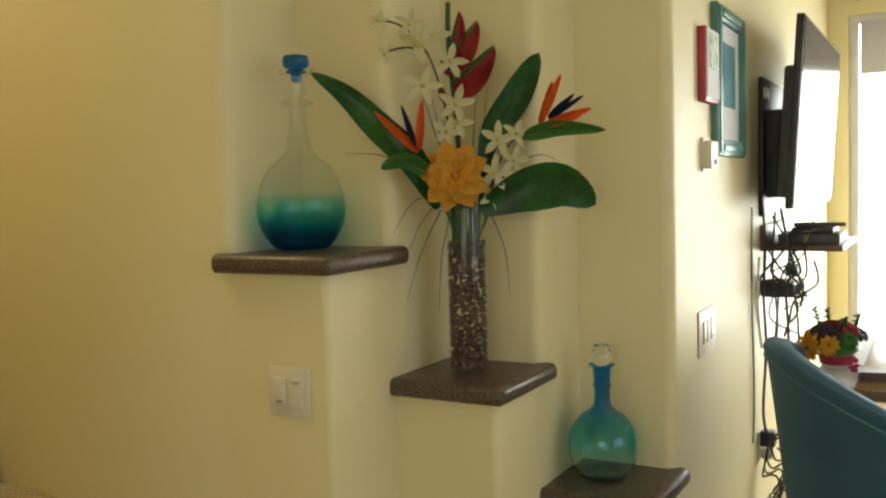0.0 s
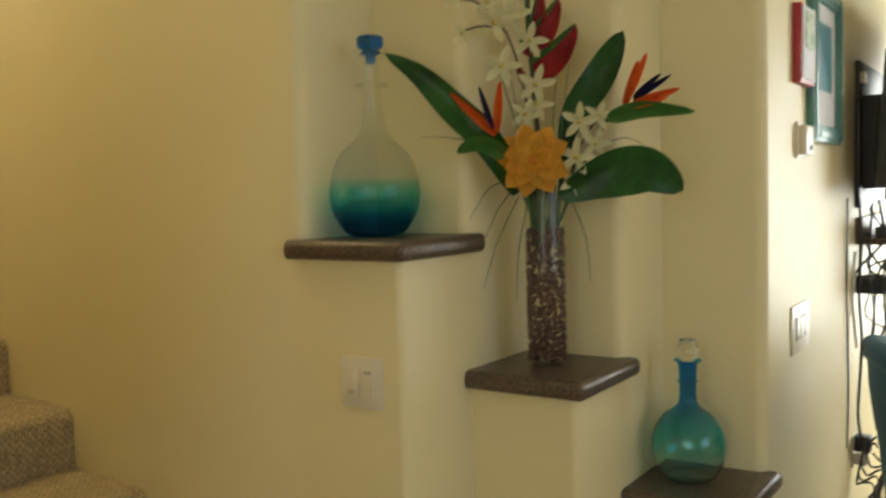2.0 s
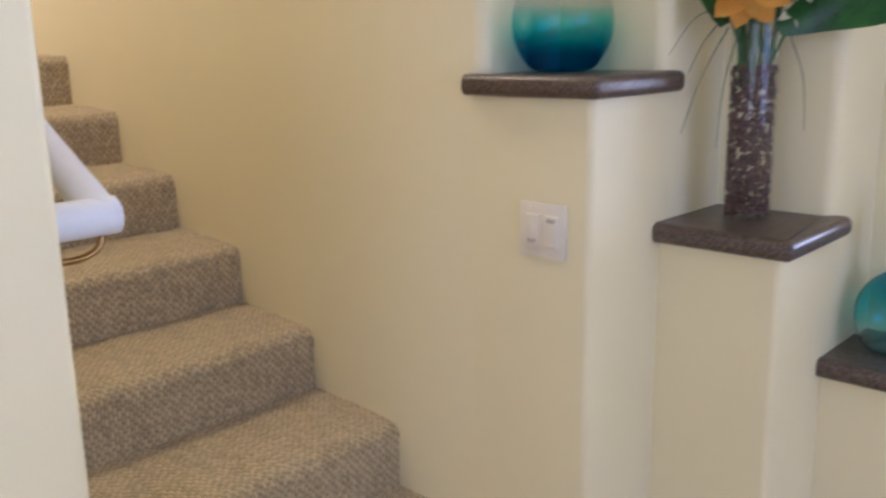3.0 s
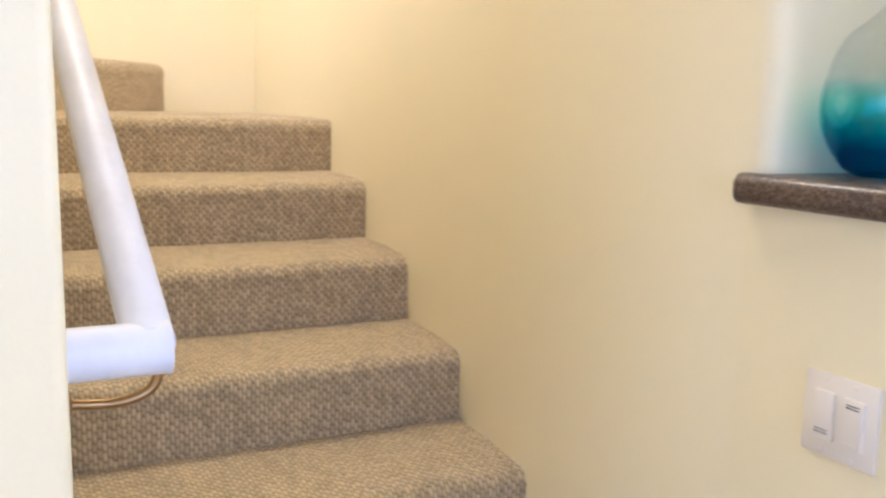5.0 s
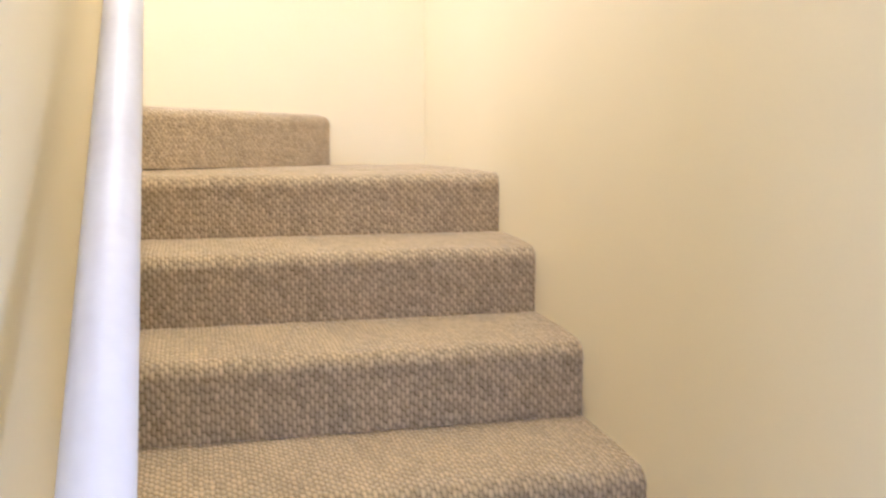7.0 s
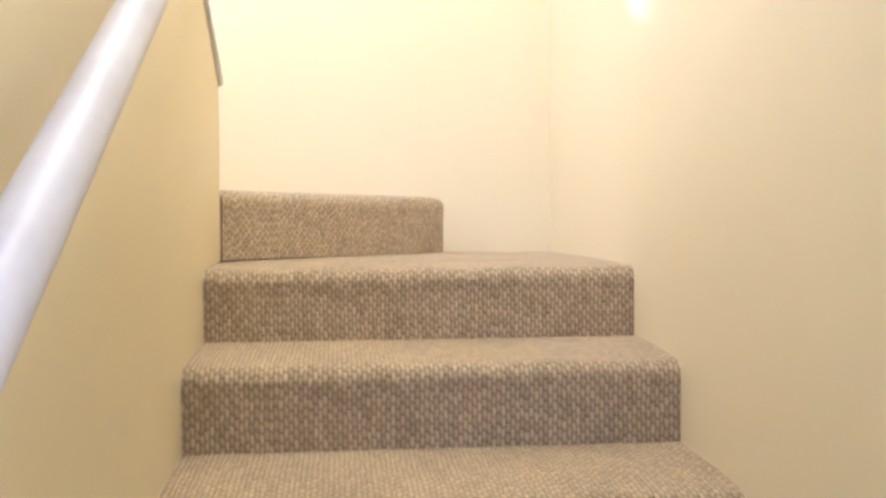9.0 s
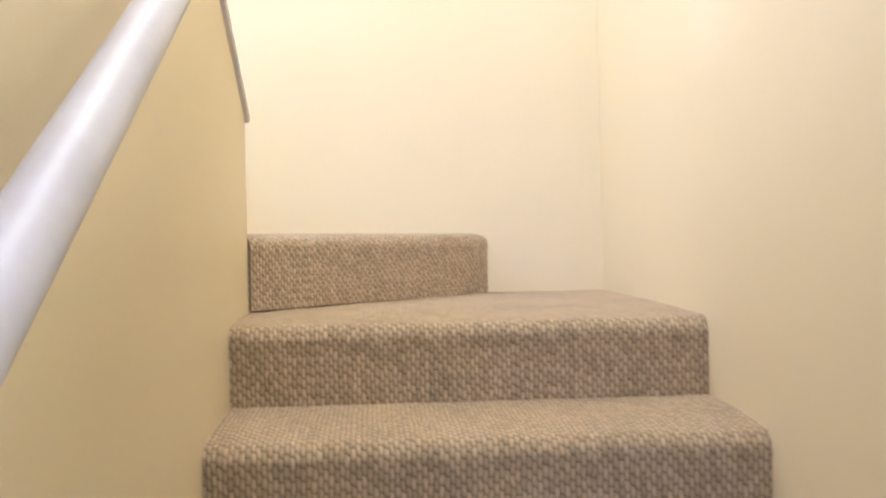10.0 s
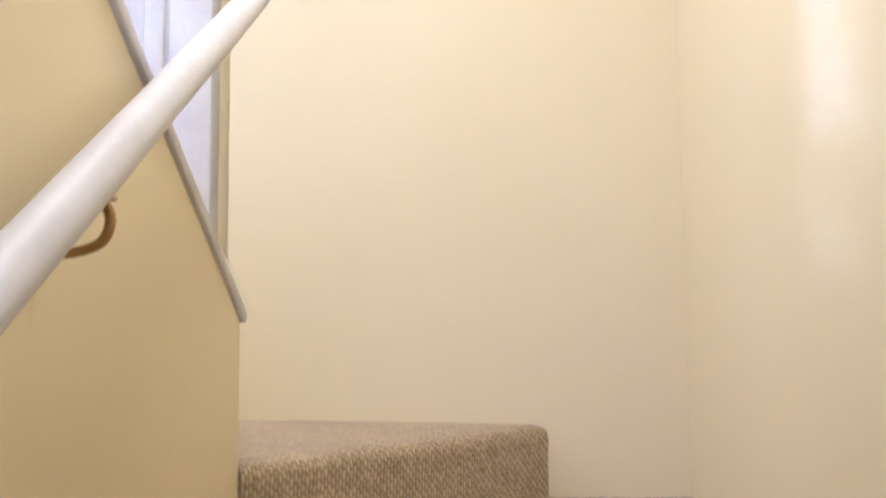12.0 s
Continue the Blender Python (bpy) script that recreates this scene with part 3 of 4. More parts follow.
# light switches
def switch_plate(m, w, n, label, h=0.057):
    e = empty("light_switch", m, label, "light switch")
    part("plate", box(-w / 2, w / 2, -0.006, 0, -h, h, 0.003), WHITE_PLASTIC, e)
    for i in range(n):
        cx = (i - (n - 1) / 2) * 0.046
        part("rocker", merge(box(cx - 0.0165, cx + 0.0165, -0.011, -0.004, -0.033, 0.033, 0.002), box(cx - 0.010, cx + 0.010, -0.0125, -0.010, -0.027, -0.0255)), WHITE_PLASTIC, e)
        line = 0.021 if i % 2 else -0.024
        part("slot", merge(box(cx - 0.010, cx + 0.010, -0.0118, -0.0105, line, line + 0.0012), box(cx - 0.010, cx + 0.010, -0.0118, -0.0105, line + 0.004, line + 0.0052)), CHARCOAL, e, smooth=False)
        for sz in (-0.0485, 0.0485):
            part("screw", box(cx - 0.003, cx + 0.003, -0.0075, -0.005, sz - 0.003, sz + 0.003, 0.001), WHITE_PLASTIC, e)
    return e


switch_plate(pose(1.409, 0, 0.895), 0.116, 2, "white two-gang rocker switch plate on the cream wall")
switch_plate(pose(TV_X, 1.155, 0.892, 0, 0, 90), 0.205, 3, "white three-gang rocker switch plate on the wall", 0.068)

# handrail
A, B = Vector((1.255, -0.842, 1.038)), Vector((-0.86, -0.972, 2.362))
rail = empty("handrail", pose(0, 0, 0), "white painted round handrail on brass brackets", "handrail")
wall_in = Vector((A.x + 0.0, div_y(A.x) + 0.0, A.z))
part("bar", tube([A, B], 0.0265, 20), WHITE, rail)
part("return", tube([(A.x, wall_in.y, A.z - 0.002), (A.x, A.y + 0.02, A.z - 0.002)], 0.0275, 20), WHITE, rail)
for bx in (1.225, -0.09):
    t = (A.x - bx) / (A.x - B.x)
    c = A.lerp(B, t)
    wy = div_y(bx)
    bk = part("bracket", tube([(c.x, c.y + 0.004, c.z - 0.024), (c.x, c.y + 0.014, c.z - 0.050), (c.x, c.y + 0.004, c.z - 0.074), (c.x, c.y - 0.030, c.z - 0.084), (c.x, wy + 0.004, c.z - 0.080)], 0.0056, 10, smooth=5), BRASS, rail, "curved brass rail bracket")
    ro = lathe([(0, 0.010), (0.012, 0.009), (0.021, 0.004), (0.023, 0)], 20)
    for v in ro.verts:
        v.co = Vector((c.x + v.co.x, wy + v.co.z, c.z - 0.080 + v.co.y))
    part("rosette", ro, BRASS, bk)
    part("saddle", box(c.x - 0.03, c.x + 0.03, c.y - 0.008, c.y + 0.008, c.z - 0.027 - 0.0, c.z - 0.022, 0.001), BRASS, bk)


# ---- bottles and vase ----
def shell(outer, wall, seg=48):
    """A hollow turned vessel, open at the top."""
    inner = [(max(r - wall, 0.0), max(z, outer[0][1] + wall * 1.6)) for r, z in outer[::-1]]
    prof = outer + inner
    prof[-1] = (0.0, prof[-1][1])
    return lathe([(0.0, outer[0][1])] + prof, seg)


big = empty("decanter", pose(1.352, 0.135, Z1 + 0.001), "round clear glass decanter shading to deep teal blue", "decanter")
prof = smooth_profile([(0.050, 0.0), (0.072, 0.012), (0.098, 0.055), (0.1055, 0.100), (0.0985, 0.143), (0.080, 0.188), (0.052, 0.213), (0.034, 0.232), (0.026, 0.268), (0.021, 0.320), (0.020, 0.338)], 5)
prof += [(0.030, 0.340), (0.040, 0.343), (0.040, 0.347), (0.022, 0.350), (0.020, 0.37), (0.021, 0.405), (0.040, 0.415), (0.042, 0.419), (0.040, 0.423)]
part("body", shell(prof, 0.0035), GLASS_BIG, big)
st = part("stopper", lathe(smooth_profile([(0.0, 0.393), (0.011, 0.394), (0.0125, 0.410), (0.023, 0.4145), (0.0235, 0.4185), (0.017, 0.4225), (0.026, 0.4265), (0.0305, 0.434), (0.031, 0.446), (0.027, 0.4545), (0.012, 0.456), (0.0, 0.454)], 3), 32), GLASS_BLUE, big, "cobalt blue glass stopper")

small = empty("bottle", pose(1.898, 0.672, Z3 + 0.001), "round teal glass bottle with a blue neck", "bottle")
prof = smooth_profile([(0.050, 0.0), (0.066, 0.008), (0.086, 0.045), (0.0915, 0.085), (0.084, 0.125), (0.060, 0.160), (0.034, 0.180), (0.0225, 0.198), (0.021, 0.240)], 5)
prof += [(0.0245, 0.243), (0.0245, 0.248), (0.0215, 0.251), (0.0235, 0.285), (0.026, 0.293), (0.034, 0.297), (0.034, 0.300)]
part("body", shell(prof, 0.0035), GLASS_SMALL, small)
part("stopper", lathe(smooth_profile([(0.0, 0.27), (0.013, 0.272), (0.016, 0.301), (0.024, 0.304), (0.027, 0.318), (0.024, 0.336), (0.019, 0.341), (0.022, 0.347), (0.017, 0.352), (0.0, 0.352)], 3), 32), GLASS_CLEAR, small, "clear ball stopper")

VX, VY = 1.648, 0.405
vase = empty("vase", pose(VX, VY, Z2 + 0.001), "tall clear glass cylinder vase filled with brown pebbles", "vase")
part("glass_body", shell([(0.047, 0.0), (0.050, 0.004), (0.0505, 0.1), (0.0495, 0.25), (0.0495, 0.405), (0.0490, 0.408)], 0.003), GLASS_VASE, vase)
rng = random.Random(4)
verts, faces = [], []
for i in range(1100):
    rr = 0.0420 if i < 800 else 0.034 * math.sqrt(rng.random())
    a, z = rng.uniform(0, 6.283), rng.uniform(0.009, 0.324)
    b = bmesh.new()
    bmesh.ops.create_icosphere(b, subdivisions=1, radius=1)
    k = rng.uniform(0.75, 1.15)
    sz = Vector((0.0052, 0.0068, 0.0042)) * k
    rot = Euler((rng.uniform(0, 6.28), rng.uniform(0, 6.28), rng.uniform(0, 6.28))).to_matrix()
    for v in b.verts:
        v.co = rot @ Vector((v.co.x * sz.x, v.co.y * sz.y, v.co.z * sz.z)) + Vector((rr * math.cos(a), rr * math.sin(a), z))
    base = len(verts)
    verts += [tuple(v.co) for v in b.verts]
    b.verts.index_update()
    faces += [tuple(base + v.index for v in f.verts) for f in b.faces]
    b.free()
me = bpy.data.meshes.new("pebbles")
me.from_pydata(verts, [], faces)
bm = bmesh.new()
bm.from_mesh(me)
bpy.data.meshes.remove(me)
peb = tagged(part("pebbles", bm, PEBBLE), "mixed brown and pink pebbles in the vase", "pebbles", kind="stuff")
peb.matrix_world = pose(VX, VY, Z2 + 0.001)

# ---- the flowers ----
arr = empty("flower_arrangement", pose(VX, VY, Z2 + 0.30), "artificial tropical flowers with orchids and glossy leaves", "flowers")
RIGHT, TOWARD = Vector((0.870, 0.494, 0)), Vector((0.494, -0.870, 0))


def spot(u, v, near=0.0):
    """A place in the bouquet: u to its side, v above the shelf, near towards the room, in millimetres."""
    near += 85 * min(1.0, max(0.0, (-u - 40) / 90))
    f = 1 - near / 2190
    u, v = -64 + (u + 64) * f, 449 + (v - 449) * f
    return RIGHT * (u / 1000) + TOWARD * (near / 1000) + Vector((0, 0, v / 1000 - 0.30))


def blade(points, width, mat, name, label="", fold=0.18, peak=0.8, facing=TOWARD, thick=0.0012, ripple=0.0, skew=0.0):
    """A leaf or petal along points: pointed at the end, folded along its rib."""
    pts = [Vector(p) for p in smooth_profile([tuple(p) for p in points], 5)]
    bm = bmesh.new()
    rows = []
    n = len(pts) - 1
    for i, p in enumerate(pts):
        s = i / n
        d = (pts[min(i + 1, n)] - pts[max(i - 1, 0)]).normalized()
        side = d.cross(facing)
        if side.length < 0.05:
            side = d.orthogonal()
        side.normalize()
        w = width * (math.sin(math.pi * min(1, (s * 0.94 + 0.06)) ** peak) ** 0.75 * 0.5 + 0.004)
        lift = side.cross(d).normalized()
        row = []
        for c in (-1, -0.5, 0, 0.5, 1):
            wob = ripple * math.sin(s * 17 + c * 2) * abs(c)
            row.append(bm.verts.new(p + side * w * (c + skew) + lift * (abs(c) * w * fold * 2 + wob)))
        rows.append(row)
    for a, b in zip(rows, rows[1:]):
        for i in range(4):
            bm.faces.new((a[i], a[i + 1], b[i + 1], b[i]))
    bmesh.ops.solidify(bm, geom=bm.faces[:], thickness=thick)
    return part(name, bm, mat, arr, label)


def stem_to(p, r=0.0022, mat=STEM, bend=0.0, name="stem"):
    base = Vector((0.010 * math.sin(p.x * 90), 0.010 * math.cos(p.y * 70), -0.06))
    mid = base.lerp(p, 0.55) + Vector((0, 0, 0.25 * (p - base).length * 0.5)) * (0.5 + bend)
    part(name, tube([base, mid, p], r, 7, smooth=6), mat, arr)


def petal_flower(c, radius, n, mat, name, axis, width=0.5, cup=0.3, layers=1, seed=0, centre=POLLEN, label=""):
    """A flower of pointed petals round an axis; a child mesh of the bouquet."""
    g = random.Random(seed)
    axis = Vector(axis).normalized()
    u = axis.orthogonal().normalized()
    w = axis.cross(u)
    bm = bmesh.new()
    for layer in range(layers):
        rad = radius * (1 - 0.22 * layer)
        for k in range(n):
            a = 6.2832 * (k + 0.5 * layer) / n + g.uniform(-0.12, 0.12)
            d = u * math.cos(a) + w * math.sin(a)
            s = axis.cross(d)
            rows = []
            for i in range(7):
                t = i / 6
                wd = rad * width * 0.5 * (math.sin(math.pi * (0.12 + 0.88 * t) ** 1.1) ** 0.8 + 0.02)
                h = rad * (cup + 0.28 * layer) * t * (1.5 - t) + g.uniform(-1, 1) * rad * 0.012
                p = c + d * rad * t + axis * (h + 0.004 * layer)
                rows.append([bm.verts.new(p + s * wd * q + axis * abs(q) * wd * 0.35) for q in (-1, 0, 1)])
            for x, y in zip(rows, rows[1:]):
                for i in range(2):
                    bm.faces.new((x[i], x[i + 1], y[i + 1], y[i]))
    bmesh.ops.solidify(bm, geom=bm.faces[:], thickness=0.0009)
    ob = part(name, bm, mat, arr, label)
    core = bmesh.new()
    bmesh.ops.create_icosphere(core, subdivisions=2, radius=radius * 0.13)
    for v in core.verts:
        v.co = v.co * g.uniform(0.85, 1.15) + c + axis * radius * 0.16
    part("flower_centre", core, centre, ob)
    return ob


# big leaves
blade([spot(-60, 410, -5), spot(-128, 528, -8), spot(-206, 608, -10), spot(-286, 690, -14), spot(-368, 746, -20)], 0.072, LEAF, "leaf", "long glossy dark green leaf", ripple=0.002)
blade([spot(40, 430, -25), spot(62, 570, -35), spot(128, 668, -40), spot(190, 778, -30)], 0.076, LEAF, "leaf", "long glossy dark green leaf", peak=1.6, ripple=0.006)
blade([spot(40, 395, 25), spot(140, 440, 45), spot(240, 452, 45), spot(322, 402, 40)], 0.112, LEAF, "leaf", "broad drooping glossy green leaf", fold=0.1, peak=1.15, ripple=0.003)
# heliconia
tip = spot(-28, 905, -25)
part("stem", tube([spot(0, 330, -10), spot(-15, 600, -22), spot(-30, 810, -25), tip], 0.0065, 9, smooth=5), STEM, arr)
for p0, p1, w in (((-22, 790), (-2, 882), 26), ((-30, 760), (42, 858), 36), ((-22, 700), (82, 796), 42), ((-50, 750), (-8, 800), 28), ((-50, 670), (-60, 712), 20)):
    a, b = spot(*p0, -8), spot(*p1, 0)
    blade([a, a.lerp(b, 0.5) + Vector((0, 0, -0.012)), b], w / 800, RED_BRACT, "bract", "red heliconia bract edged green", fold=0.35, peak=0.62, skew=0.8)
    blade([a + Vector((0, 0, 0.010)), a.lerp(b, 0.5) + Vector((0, 0, 0.004)), b + Vector((0, 0, 0.004))], w / 2200, BEAK, "bract_edge", fold=0.2)
# birds of paradise
for bx, by, out, seps, blues in ((-120, 532, ((-95, 500), (-150, 525), (-205, 507)), (((-112, 545), (-218, 648)), ((-110, 550), (-98, 672))), (((-118, 560), (-150, 662)),)),
                                 (150, 590, ((150, 575), (230, 592), (352, 585)), (((188, 608), (243, 725)), (((190, 606), (222, 708))), ((205, 605), (318, 640)), ((205, 602), (290, 622))), (((210, 618), (298, 672)), ((210, 622), (275, 676))))):
    blade([spot(*o, 38) for o in out], 0.040, BEAK, "beak", "pointed green bird-of-paradise sheath", fold=0.55)
    for a, b in seps:
        pa, pb = spot(*a, 40), spot(*b, 34)
        blade([pa, pa.lerp(pb, 0.5) + TOWARD * 0.006, pb], 0.020, ORANGE, "sepal", "orange sepal", fold=0.5)
    for a, b in blues:
        pa, pb = spot(*a, 44), spot(*b, 40)
        blade([pa, pa.lerp(pb, 0.5), pb], 0.014, INDIGO, "petal", "indigo petal", fold=0.5)
    stem_to(spot(out[0][0], out[0][1], 18), 0.004)
# ivory orchids
for i, (u, v, rad) in enumerate(((-200, 866, 27), (-122, 856, 34), (-186, 784, 24), (-106, 805, 46), (-70, 824, 42), (-27, 762, 40), (-95, 705, 42), (-16, 662, 42), (-14, 612, 38), (-42, 592, 34),
                                 (86, 572, 40), (130, 582, 34), (122, 520, 34), (76, 488, 40), (70, 432, 36))):
    c = spot(u, v, 32 + 9 * math.sin(i * 2.1))
    petal_flower(c, rad / 1000 * 1.18, 5, IVORY, "orchid_flower", TOWARD + Vector((0.25 * math.sin(i * 3.7), 0.1, 0.3 * math.cos(i * 2.3))), 0.40, 0.16, 1, i, THROAT, "ivory orchid bloom with a yellow throat" if i == 0 else "")
for pts in (((-10, 420), (-40, 640), (-80, 780), (-140, 850), (-205, 868)), ((-80, 785), (-130, 800), (-186, 790)), ((10, 400), (-10, 560), (-22, 690), (-30, 770)), ((30, 380), (70, 470), (100, 540), (140, 590)), ((20, 380), (60, 430), (80, 500))):
    part("twig", tube([spot(u, v, 22) for u, v in pts], 0.0022, 7, smooth=5), TWIG, arr)
# golden bloom
petal_flower(spot(-25, 482, 62), 0.088, 9, YELLOW, "golden_bloom", TOWARD + Vector((0, 0, 0.12)), 0.62, 0.22, 3, 77, POLLEN, "large golden orange bloom with layered petals")
stem_to(spot(-25, 478, 50), 0.0035)
# grass blades and stems
g = random.Random(9)
for pts in (((-70, 440), (-130, 420), (-180, 345)), ((-70, 420), (-110, 370), (-140, 305)), ((-60, 400), (-110, 300), (-150, 180)), ((-40, 380), (-62, 280), (-72, 150)), ((-170, 532), (-230, 544), (-288, 546)), ((60, 395), (95, 300), (105, 190)),
            ((130, 515), (190, 530), (235, 512)), ((-60, 560), (-90, 660), (-110, 720)), ((40, 520), (52, 620), (62, 700)), ((20, 520), (30, 640), (36, 690)), ((60, 600), (110, 640), (160, 690)), ((-55, 520), (-60, 600), (-75, 680)), ((10, 420), (60, 560), (80, 650))):
    part("grass_blade", tube([spot(u, v, 15 + g.uniform(-12, 12)) for u, v in pts], 0.0014, 5, r_end=0.0005, smooth=5), GRASS, arr)
for i in range(16):
    a = i * 2.4
    part("stem", tube([(0.028 * math.cos(a), 0.028 * math.sin(a), -0.02), (0.034 * math.cos(a + 0.4), 0.034 * math.sin(a + 0.4), 0.06), (0.045 * math.cos(a + 0.5), 0.04 * math.sin(a + 0.5), 0.15)], 0.0032 if i % 3 else 0.0045, 7, smooth=4), STEM if i % 4 else LEAF, arr)


# ---- living room side ----
# pictures on the wall; local x runs along the wall, local -y faces the room
def on_wall(y, z):
    return pose(TV_X, y, z, 0, 0, 90)


fr = empty("framed_picture", on_wall(1.452, 1.650), "teal green wooden frame with a blue sea print", "picture")
W, H = 0.205, 0.233
for a, c, za, zb in ((-W, -W + 0.052, -H, H), (W - 0.052, W, -H, H), (-W + 0.052, W - 0.052, H - 0.052, H), (-W + 0.052, W - 0.052, -H, -H + 0.052)):
    bm = box(a, c, -0.024, 0, za, zb, 0.005)
    merge(bm, box(a + 0.010, c - 0.010, -0.030, -0.02, za + (0.010 if zb - za > 0.1 else 0.014), zb - (0.010 if zb - za > 0.1 else 0.014), 0.004))
    part("frame_side", bm, GREEN_WOOD, fr)
part("mat_board", box(-W + 0.05, W - 0.05, -0.012, -0.002, -H + 0.05, H - 0.05), PAPER, fr, smooth=False)
part("print", box(-0.085, 0.085, -0.015, -0.011, -0.075, 0.125), ART, fr, "blue green sea print", smooth=False)

rp = empty("picture", on_wall(1.163, 1.678), "small red edged box picture with green foliage", "picture")
part("box_frame", box(-0.083, 0.083, -0.024, 0, -0.107, 0.107, 0.002), RED_PAINT, rp)
part("print", box(-0.072, 0.080, -0.0275, -0.022, -0.096, 0.103), PAPER, rp, smooth=False)
part("foliage_print", box(-0.045, 0.060, -0.030, -0.026, -0.01, 0.090), ART2, rp, smooth=False)

th = empty("thermostat", on_wall(1.165, 1.418), "white plastic thermostat on the wall", "thermostat")
part("back_plate", box(-0.055, 0.055, -0.008, 0, -0.05, 0.05, 0.003), WHITE_PLASTIC, th)
part("cover", box(-0.045, 0.048, -0.030, -0.006, -0.042, 0.040, 0.005), WHITE_PLASTIC, th)
part("dial", box(-0.012, 0.012, -0.034, -0.028, -0.03, -0.015, 0.002), CHARCOAL, th)

# television on its wall mount
tv = empty("television", pose(2.225, 2.32, 1.57, 0, 3.5, 0), "flat black television on a wall mount", "television")
part("casing", box(-0.014, 0.014, -0.57, 0.57, -0.335, 0.335, 0.006), BLACK, tv)
part("screen", box(0.0135, 0.0165, -0.555, 0.555, -0.315, 0.322, 0.001), SCREEN, tv, "glossy dark screen", smooth=False)
part("back_housing", box(-0.055, -0.010, -0.50, 0.50, -0.30, 0.17, 0.014), CHARCOAL, tv)
part("back_step", box(-0.078, -0.050, -0.42, 0.42, -0.26, 0.02, 0.012), BLACK, tv)
mt = empty("wall_mount", pose(TV_X, 2.30, 1.47), "black steel television wall mount", "wall mount")
part("wall_plate", box(0, 0.018, -0.27, 0.27, -0.27, 0.26, 0.004), BLACK, mt)
for dy in (-0.18, 0.18):
    part("arm", box(0.014, 0.096, dy - 0.025, dy + 0.025, -0.20, 0.14, 0.006), CHARCOAL, mt)
part("bolt_cover", box(0.016, 0.03, -0.262, -0.20, 0.18, 0.22, 0.003), WHITE_PLASTIC, mt)

# media shelf with boxes
sh = empty("media_shelf", pose(TV_X, 2.05, 1.065), "dark wooden floating media shelf", "shelf")
part("board", box(0, 0.295, 0, 0.62, 0, 0.022, 0.004), DARKWOOD, sh)
part("cleat", box(0, 0.022, 0, 0.62, 0.020, 0.10, 0.003), DARKWOOD, sh)
cb = empty("cable_box", pose(TV_X + 0.175, 2.22, 1.0872), "black cable box on the media shelf", "cable box")
part("casing", box(-0.115, 0.105, -0.13, 0.16, 0, 0.042, 0.004), CHARCOAL, cb)
part("label_patch", box(-0.02, 0.0, -0.132, -0.129, 0.008, 0.036), TABLEWOOD, cb, "tan sticker", smooth=False)
rt = empty("router", pose(TV_X + 0.185, 2.22, 1.1295), "small black router lying on the cable box", "router")
part("casing", box(-0.08, 0.07, -0.10, 0.10, 0, 0.022, 0.005), BLACK, rt)
rm = empty("remote_control", pose(TV_X + 0.19, 2.2, 1.1517, 0, 0, 15), "grey remote control on the router", "remote control")
part("body", box(-0.085, 0.10, -0.022, 0.022, 0, 0.016, 0.005), CHARCOAL, rm)
part("buttons", box(-0.06, 0.05, -0.014, 0.014, 0.0155, 0.018, 0.001), PAPER, rm)
ad = empty("power_strip", pose(TV_X, 2.05, 0.915), "black power strip hung on the wall", "power strip")
part("body", box(0, 0.125, 0, 0.16, -0.03, 0.03, 0.010), BLACK, ad)
part("plug", box(0.09, 0.135, 0.02, 0.06, 0.055, 0.10, 0.006), BLACK, ad)
part("plug", box(0.115, 0.145, 0.03, 0.06, -0.02, 0.02, 0.005), BLACK, ad)
part("hanger", tube([(0.004, 0.08, 0.03), (0.004, 0.08, 0.15)], 0.004, 8), BLACK, ad)

# cables hanging down the wall
g = random.Random(21)
cables = (((0.02, 1.99, 1.24), (0.03, 1.98, 1.1), (0.02, 2.0, 0.9), (0.03, 1.99, 0.7), (0.02, 1.98, 0.45), (0.04, 1.99, 0.33)),
          ((0.06, 2.02, 1.22), (0.05, 2.02, 1.0), (0.07, 2.0, 0.8), (0.05, 2.02, 0.6), (0.08, 2.0, 0.40)),
          ((0.10, 2.04, 1.08), (0.13, 2.0, 1.02), (0.08, 2.03, 0.97), (0.06, 2.02, 0.75), (0.05, 2.0, 0.68)),
          ((0.12, 2.04, 1.07), (0.15, 2.02, 0.99), (0.10, 2.02, 0.94), (0.11, 2.0, 0.72), (0.09, 2.02, 0.5)),
          ((0.16, 2.05, 1.08), (0.17, 2.02, 0.98), (0.13, 2.02, 0.92), (0.14, 2.02, 0.8), (0.15, 2.0, 0.6)),
          ((0.05, 2.03, 1.20), (0.10, 2.0, 1.13), (0.16, 2.02, 1.14), (0.20, 2.06, 1.14)),
          ((0.08, 2.02, 1.23), (0.12, 1.99, 1.05), (0.16, 2.0, 0.93), (0.15, 2.01, 0.86)),
          ((0.03, 1.97, 1.1), (0.09, 1.97, 1.0), (0.14, 1.98, 0.96), (0.17, 2.0, 0.9)))
for i, pts in enumerate(cables):
    ob = part("cable", tube([(TV_X + 0.002 + x, y, z) for x, y, z in pts], 0.0042 if i % 3 else 0.0055, 7, smooth=6), BLACK)
    tagged(ob, "thin black cable hanging below the television", "cable", "cables below the television")
tagged(part("cable", tube([(TV_X + 0.02, 1.93, 1.05), (TV_X + 0.008, 1.94, 0.9), (TV_X + 0.012, 1.96, 0.78), (TV_X + 0.02, 1.97, 0.70)], 0.006, 8, smooth=6), WHITE_PLASTIC), "thin white cable against the wall", "cable", "cables below the television")
